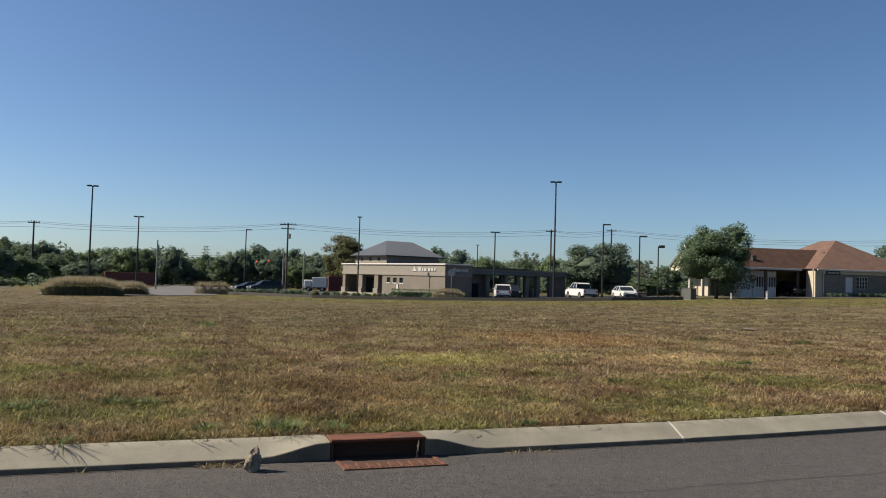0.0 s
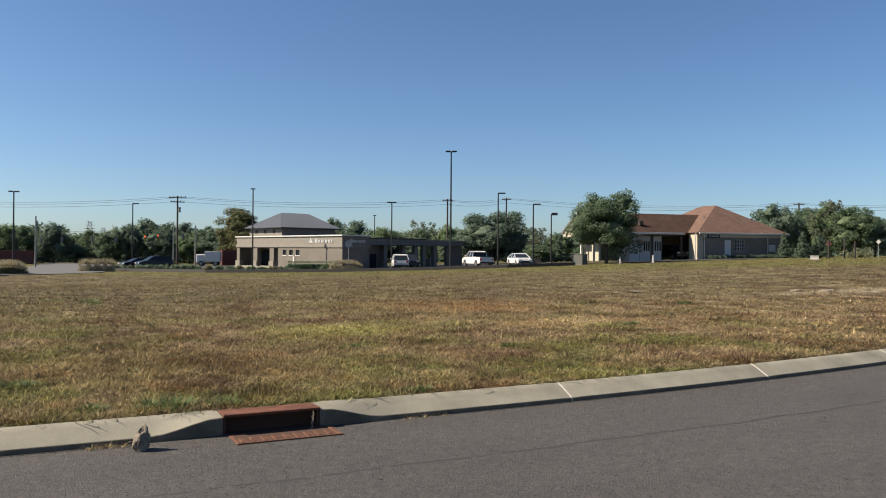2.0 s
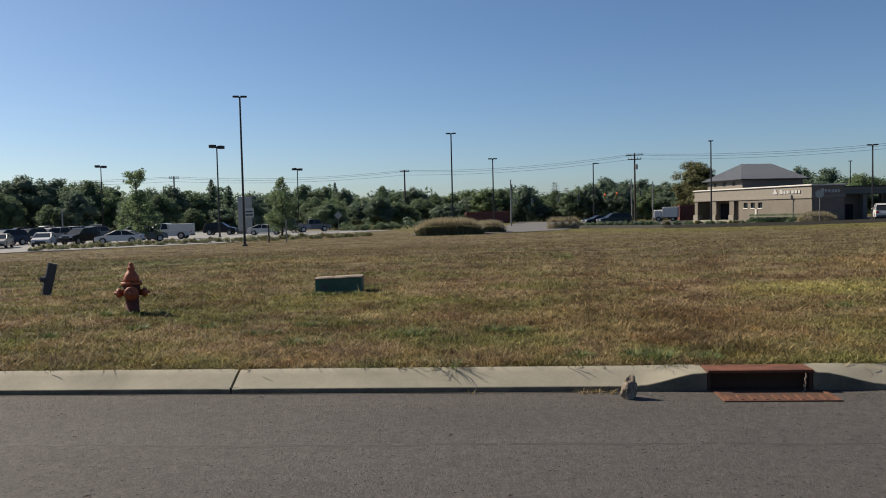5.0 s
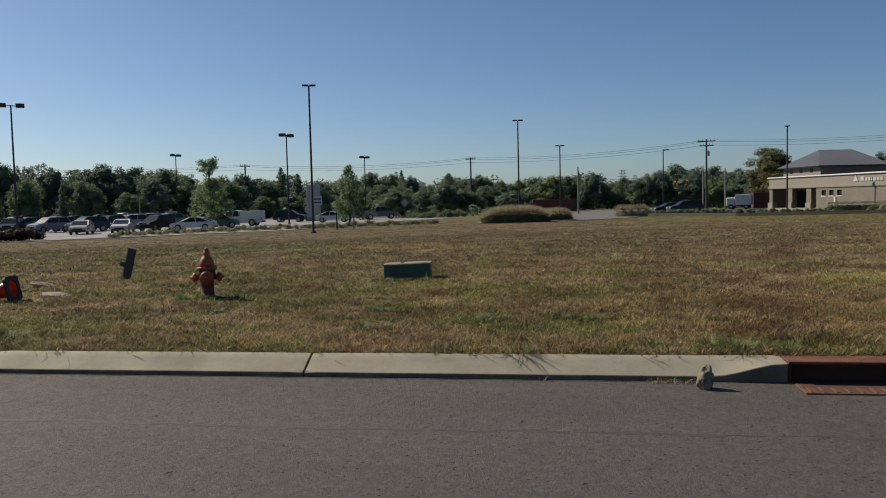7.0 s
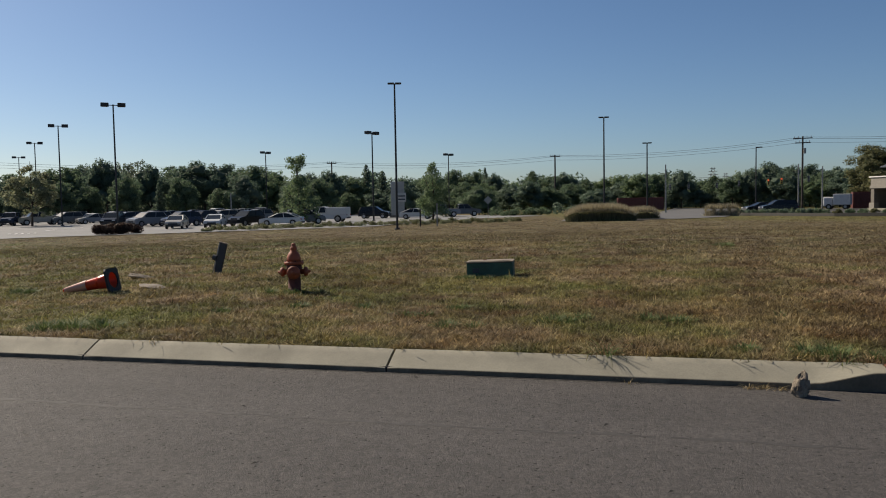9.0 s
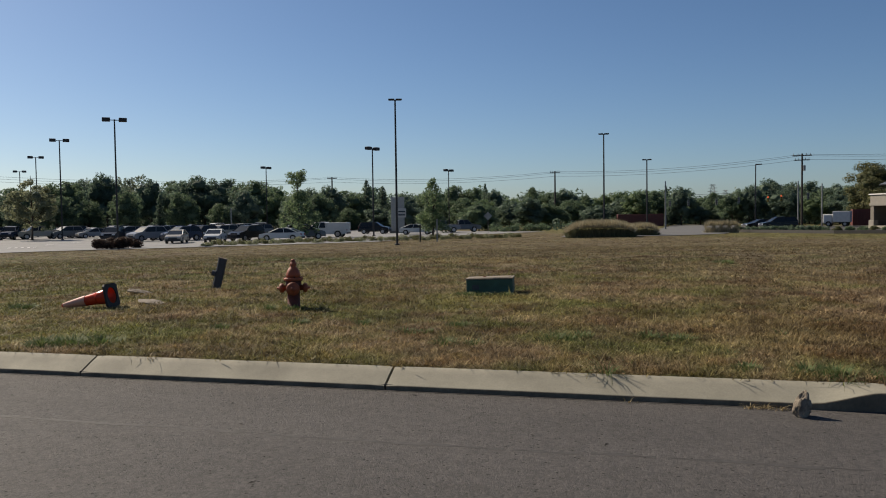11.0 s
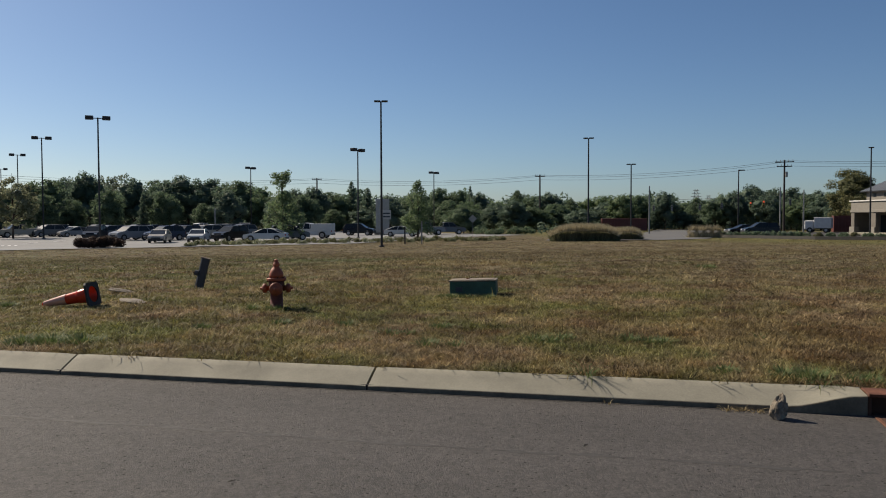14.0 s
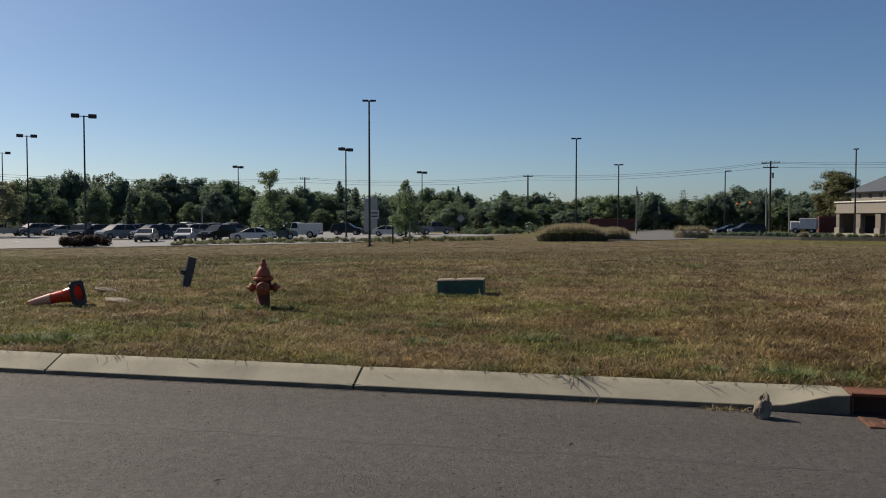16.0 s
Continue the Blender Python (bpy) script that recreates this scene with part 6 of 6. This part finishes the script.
pylon(3.4, 430, 1.82, 5.5)
pylon(4.2, 560, 1.42, 5.5)
for a, d, h in ((53.3, 100, 2.4), (53.9, 100, 2.0), (56.1, 104, 1.8), (52.4, 99, 2.2)):
    t = thing("wooden_post", "plain pale post standing beyond the lawn", "post", "", Matrix.Translation(on_ground(a, d, -0.1)))
    part("shaft", tube_bm((0, 0, 0), (0, 0, h), 0.09, n=7), M["wood_pole"], t)


def box_truck():
    t = thing("box_truck", "white box truck parked beside the bank", "truck", "", Matrix.Translation(on_ground(10.95, 138, 0.05)) @ pose(0, 0, 0, 0, 0, 160))
    part("cargo_box", bbox(-1.5, 0.9, -1.0, 1.0, 0.7, 2.35, 0.05), M["white_metal"], t)
    part("cab", bbox(0.95, 2.3, -0.95, 0.95, 0.5, 1.9, 0.15), M["white_metal"], t)
    part("windscreen", bbox(2.0, 2.32, -0.85, 0.85, 1.25, 1.75, 0.03), M["glass"], t)
    for x in (-0.8, 1.5):
        for y in (-0.85, 0.85):
            w = part("wheel", tube_bm((x, y - 0.14, 0.42), (x, y + 0.14, 0.42), 0.42, n=14), M["tyre"], t)
            part("rim", tube_bm((x, y - 0.15, 0.42), (x, y + 0.15, 0.42), 0.22, n=10), M["rim"], w)


box_truck()


def container(az, d, ln, h, label):
    t = thing("cargo_container", label, "container", "", Matrix.Translation(on_ground(az, d, 0.05)) @ pose(0, 0, 0, 0, 0, -az + 8))
    part("body", bbox(-ln / 2, ln / 2, -1.2, 1.2, 0.1, h, 0.04), M["red_metal"], t)
    for i in range(int(ln / 0.5)):
        x = -ln / 2 + 0.25 + 0.5 * i
        part("rib", bbox(x - 0.08, x + 0.08, -1.26, -1.2, 0.2, h - 0.1), M["red_metal"], t)


container(12.5, 141, 4.5, 2.6, "dark red corrugated container behind the bank")
container(-1.5, 150, 8.0, 2.3, "dark red low structure beyond the side street")


def monument():
    t = thing("monument_sign", "tall pale grey slab sign beyond the parking lot", "sign", "", Matrix.Translation(on_ground(-18.35, 124, -0.2)) @ pose(0, 0, 0, 0, 0, 18))
    part("slab", bbox(-1.05, 1.0, -0.3, 0.3, 0, 5.7, 0.04), M["sign_face"], t)
    part("side_panel", bbox(-0.1, 1.25, -0.42, -0.31, 2.6, 4.0, 0.02), M["pale_box"], t)
    for k in range(2):
        part("sign_bar", bbox(0.05, 1.1, -0.46, -0.42, 2.9 + 0.5 * k, 3.1 + 0.5 * k), M["post"], t)
    part("plinth", bbox(-1.3, 1.3, -0.5, 0.5, 0, 0.6, 0.03), M["kerb_far"], t)


monument()


def signals():
    for a, e, red in ((7.1 - 0.4, 0.75, True), (7.7 - 0.2, 0.82, True), (4.9, 0.7, False), (1.7, 0.55, False), (3.5, 0.6, False), (0.5, 0.55, False), (9.1, 0.9, False)):
        d = 150
        p = on_ground(a, d)
        z = 1.6 + d * math.tan(radians(e))
        t = thing("traffic_signal", "traffic signal head hung over the street", "traffic light", "traffic signals", Matrix.Translation((p.x, p.y, z)) @ pose(0, 0, 0, 0, 0, -a))
        part("housing", bbox(-0.17, 0.17, -0.12, 0.12, -0.5, 0.5, 0.03), M["signal"] if red else M["galv"], t)
        for k, zz in enumerate((0.32, 0.0, -0.32)):
            part("lens", tube_bm((0, -0.125, zz), (0, -0.15, zz), 0.12, n=10), M["signal_lamp"] if red and k == 0 else M["plastic"], t, "lit red lens" if red and k == 0 else "")
        part("hanger", tube_bm((0, 0, 0.5), (0, 0, 1.0), 0.03, n=5), M["pole"], t)
    pts = [Vector((*on_ground(a, 150).xy, 1.6 + 150 * math.tan(radians(e)))) for a, e in ((0.1, 1.0), (9.4, 1.35))]
    wire(pts[0], pts[1], 0.3, (0, 0, 0.35))


m, nt, p, g = base_mat("signal_lamp_lit", 0.4)
p.inputs["Base Color"].default_value = (0.8, 0.05, 0.02, 1)
p.inputs["Emission Color"].default_value, p.inputs["Emission Strength"].default_value = (1.0, 0.1, 0.05, 1), 0.7
M["signal_lamp"] = m
signals()


def edge_kerb(pts, label, h=0.22):
    """A low kerb that follows the edge of a paved sheet."""
    k = thing("lot_kerb", label, "kerb", kind="structure")
    for (x0, y0), (x1, y1) in zip(pts, pts[1:]):
        n = max(1, int(math.hypot(x1 - x0, y1 - y0) / 6))
        for i in range(n):
            a = Vector((x0 + (x1 - x0) * i / n, y0 + (y1 - y0) * i / n, 0))
            b = Vector((x0 + (x1 - x0) * (i + 1) / n, y0 + (y1 - y0) * (i + 1) / n, 0))
            za, zb = ground_z(a.x, a.y), ground_z(b.x, b.y)
            s = (b - a).normalized().cross(Vector((0, 0, 1))) * 0.1
            vs = [a + s, b + s, b - s, a - s]
            zs = [za, zb, zb, za]
            V = [(v.x, v.y, z - 0.1) for v, z in zip(vs, zs)] + [(v.x, v.y, z + h) for v, z in zip(vs, zs)]
            part("kerb_stone", mesh_of("kerb_stone", V, [(0, 1, 5, 4), (1, 2, 6, 5), (2, 3, 7, 6), (3, 0, 4, 7), (4, 5, 6, 7), (3, 2, 1, 0)], M["kerb_shade"] if h > 0.3 else M["kerb_far"]), None, k)


# the concrete kerb's shadowed face, put into a near-black base colour
M["kerb_shade"] = plain("shaded_kerb", (0.05, 0.047, 0.043), 0.9)
edge_kerb([(9, 105.6), (17.5, 92.1), (30, 82.1), (44, 71.4), (50.5, 68.6)], "low shaded concrete kerb round the bank lot", 0.34)


# ---- lot markings ----
def marking(x, y, ln, w, ang):
    bm = bbox(-ln / 2, ln / 2, -w / 2, w / 2, 0, 0.006)
    ob = part("lot_marking", bm, M["white_metal"])
    ob.matrix_world = pose(x, y, ground_z(x, y) + 0.075, 0, 0, ang)
    return tagged(ob, "worn white painted marking on the asphalt", "marking", kind="structure")


for i in range(5):
    q = spot(-43.2 + 0.36 * i, 88)
    marking(q.x, q.y, 1.6, 0.22, 128)
for a, d in ((-39.3, 103), (-40.9, 97), (-37.6, 108)):
    q = spot(a, d)
    marking(q.x, q.y, 3.4, 0.3, 112)


# ---- grass ----
def make_grass(count, seed):
    """Single mown blades, thinning and coarsening with the distance from the road."""
    rng = np.random.RandomState(seed)
    az = np.radians(rng.uniform(-48, 60, count))
    d = 7.0 * np.exp(rng.uniform(0, 1, count) ** 1.12 * math.log(104 / 7.0))
    x, y = d * np.sin(az), d * np.cos(az)
    # gather blades into loose tufts of uneven size
    per = 9
    own = np.arange(count) // per * per
    sc = 0.028 * (d[own] / 8.0) * np.exp(rng.normal(0, 0.35, count)[own])
    x, y = x[own] + rng.normal(0, 1, count) * sc, y[own] + rng.normal(0, 1, count) * sc
    d = np.hypot(x, y)
    tall = np.exp(rng.normal(0, 0.38, count))[own]
    b = np.array([bend(v) for v in x])
    off = np.ones(count, bool)
    for poly in PAVED:
        inside = np.zeros(count, bool)
        for (xa, ya), (xb, yb) in zip(poly, poly[1:] + poly[:1]):
            hit = (ya > y) != (yb > y)
            inside ^= hit & (x < (xb - xa) * (y - ya) / (yb - ya + 1e-9) + xa)
        off &= ~inside
    keep = off & (y - b > 7.275) & ~((x > 1.6) & (x < 2.57) & (y < 7.21))
    x, y, d, tall = x[keep], y[keep], d[keep], tall[keep]
    z = np.array([ground_z(p, q) for p, q in zip(x, y)])
    n = len(x)
    big = (d / 9.0) ** 0.75
    h = rng.uniform(0.012, 0.038, n) * tall * big ** 0.1
    w = rng.uniform(0.004, 0.0105, n) * big ** 0.9 * 1.2
    a, lean, la = rng.uniform(0, 6.283, n), np.minimum(0.4 + np.abs(rng.normal(0, 1.4, n)), 3.2), rng.uniform(0, 6.283, n)
    ox, oy = np.cos(la) * lean * h, np.sin(la) * lean * h
    V = np.empty((n, 3, 3))
    V[:, 0] = np.stack([x - np.cos(a) * w, y - np.sin(a) * w, z - 0.01], 1)
    V[:, 1] = np.stack([x + np.cos(a) * w, y + np.sin(a) * w, z - 0.01], 1)
    V[:, 2] = np.stack([x + ox, y + oy, z + h], 1)
    me = bpy.data.meshes.new("grass")
    me.vertices.add(3 * n)
    me.vertices.foreach_set("co", V.reshape(-1).astype(np.float32))
    me.loops.add(3 * n)
    me.loops.foreach_set("vertex_index", np.arange(3 * n, dtype=np.int32))
    me.polygons.add(n)
    me.polygons.foreach_set("loop_start", np.arange(0, 3 * n, 3, dtype=np.int32))
    me.update(calc_edges=True)
    me.materials.append(M["blade"])
    return me


tagged(new("grass", make_grass(740000, 2)), "short sun-dried brown and straw grass with green patches", "grass", kind="stuff")


def make_tufts(count, seed, lo, hi, far):
    """Coarse uneven tussocks of bent blades that stand over the mown grass."""
    rng = np.random.RandomState(seed)
    az, d = np.radians(rng.uniform(-46, 58, count)), 7.3 * np.exp(rng.rand(count) ** 1.25 * math.log(far / 7.3))
    x, y = d * np.sin(az), d * np.cos(az)
    b = np.array([bend(v) for v in x])
    # tussocks come in drifts
    drift = np.array([noise.noise((p * 0.8, q * 0.8, seed)) + 0.6 * noise.noise((p * 2.6, q * 2.6, seed)) for p, q in zip(x, y)])
    keep = (y - b > 7.31) & (drift > -0.12) & ~((x > 1.6) & (x < 2.57) & (y < 7.23))
    x, y, d = x[keep], y[keep], d[keep]
    per = 13
    m = len(x)
    size = np.exp(rng.normal(0, 0.35, m)) * (d / 9.0) ** 0.35
    X, Y, S, D = (np.repeat(v, per) for v in (x, y, size, d))
    n = m * per
    X = X + rng.normal(0, 0.035, n) * S
    Y = Y + rng.normal(0, 0.035, n) * S
    Z = np.repeat(np.array([ground_z(p, q) for p, q in zip(x, y)]), per) - 0.008
    a = rng.uniform(0, 6.283, n)
    ln = rng.uniform(lo, hi, n) * S
    w = rng.uniform(0.0022, 0.0048, n) * np.maximum(1, D / 9.0)
    tilt = np.abs(rng.normal(0.95, 0.35, n))
    ca, sa = np.cos(a), np.sin(a)
    mx, my, mz = X + ca * ln * 0.5 * np.sin(tilt), Y + sa * ln * 0.5 * np.sin(tilt), Z + ln * 0.5 * np.cos(tilt)
    t2 = tilt + rng.uniform(0.2, 1.2, n)
    V = np.empty((n, 5, 3))
    for k, (px, py, pz, f) in enumerate(((X, Y, Z, -1), (X, Y, Z, 1), (mx, my, mz, 0.8), (mx, my, mz, -0.8))):
        V[:, k] = np.stack([px - sa * w * f, py + ca * w * f, pz], 1)
    V[:, 4] = np.stack([mx + ca * ln * 0.5 * np.sin(t2), my + sa * ln * 0.5 * np.sin(t2), np.maximum(mz + ln * 0.5 * np.cos(t2), Z + 0.004)], 1)
    base = np.arange(n)[:, None] * 5
    tri = np.concatenate([base + [0, 1, 2], base + [0, 2, 3], base + [3, 2, 4]], 1).reshape(-1).astype(np.int32)
    me = bpy.data.meshes.new("tussocks")
    me.vertices.add(5 * n)
    me.vertices.foreach_set("co", V.reshape(-1).astype(np.float32))
    me.loops.add(len(tri))
    me.loops.foreach_set("vertex_index", tri)
    me.polygons.add(len(tri) // 3)
    me.polygons.foreach_set("loop_start", np.arange(0, len(tri), 3, dtype=np.int32))
    me.update(calc_edges=True)
    me.materials.append(M["blade"])
    return me


tagged(new("tussocks", make_tufts(8500, 9, 0.03, 0.075, 11.5)), "short matted brown tussocks along the kerb", "grass", kind="stuff")
tagged(new("tussocks", make_tufts(13000, 6, 0.035, 0.095, 26.0)), "coarse straw and brown tussocks in the mown field", "grass", kind="stuff")


def make_straw(count, seed):
    """Longer bent stalks lying over the mown grass near the road."""
    rng = np.random.RandomState(seed)
    az, d = np.radians(rng.uniform(-42, 52, count)), 7.4 + 13.0 * rng.uniform(0, 1, count) ** 1.5
    own = np.arange(count) // 5 * 5
    x, y = (d * np.sin(az))[own] + rng.normal(0, 0.06, count), (d * np.cos(az))[own] + rng.normal(0, 0.06, count)
    b = np.array([bend(v) for v in x])
    keep = (y - b > 7.31) & ~((x > 1.6) & (x < 2.57) & (y < 7.22))
    x, y = x[keep], y[keep]
    n = len(x)
    z = np.array([ground_z(p, q) for p, q in zip(x, y)])
    a, ln, w, rise = rng.uniform(0, 6.283, n), rng.uniform(0.04, 0.11, n), rng.uniform(0.0015, 0.003, n), rng.uniform(0.1, 0.5, n)
    w = w * np.maximum(1, np.hypot(x, y) / 9)
    turn = rng.normal(0, 0.7, n)
    V = np.empty((n, 5, 3))
    ca, sa, cb, sb = np.cos(a), np.sin(a), np.cos(a + turn), np.sin(a + turn)
    mx, my, mz = x + ca * ln * 0.5, y + sa * ln * 0.5, z + 0.012 + ln * rise
    for k, (px, py, pz, s) in enumerate(((x, y, z, -1), (x, y, z, 1), (mx, my, mz, 1), (mx, my, mz, -1))):
        V[:, k] = np.stack([px - sa * w * s, py + ca * w * s, pz], 1)
    V[:, 4] = np.stack([mx + cb * ln * 0.6, my + sb * ln * 0.6, mz - ln * rise * rng.uniform(-0.2, 0.9, n)], 1)
    base = np.arange(n)[:, None] * 5
    tri = np.concatenate([base + [0, 1, 2], base + [0, 2, 3], base + [3, 2, 4]], 1).reshape(-1).astype(np.int32)
    me = bpy.data.meshes.new("straw")
    me.vertices.add(5 * n)
    me.vertices.foreach_set("co", V.reshape(-1).astype(np.float32))
    me.loops.add(len(tri))
    me.loops.foreach_set("vertex_index", tri)
    me.polygons.add(len(tri) // 3)
    me.polygons.foreach_set("loop_start", np.arange(0, len(tri), 3, dtype=np.int32))
    me.update(calc_edges=True)
    me.materials.append(M["blade"])
    return me


tagged(new("straw", make_straw(26000, 8)), "bent pale straw stalks lying over the mown grass", "straw", kind="stuff")
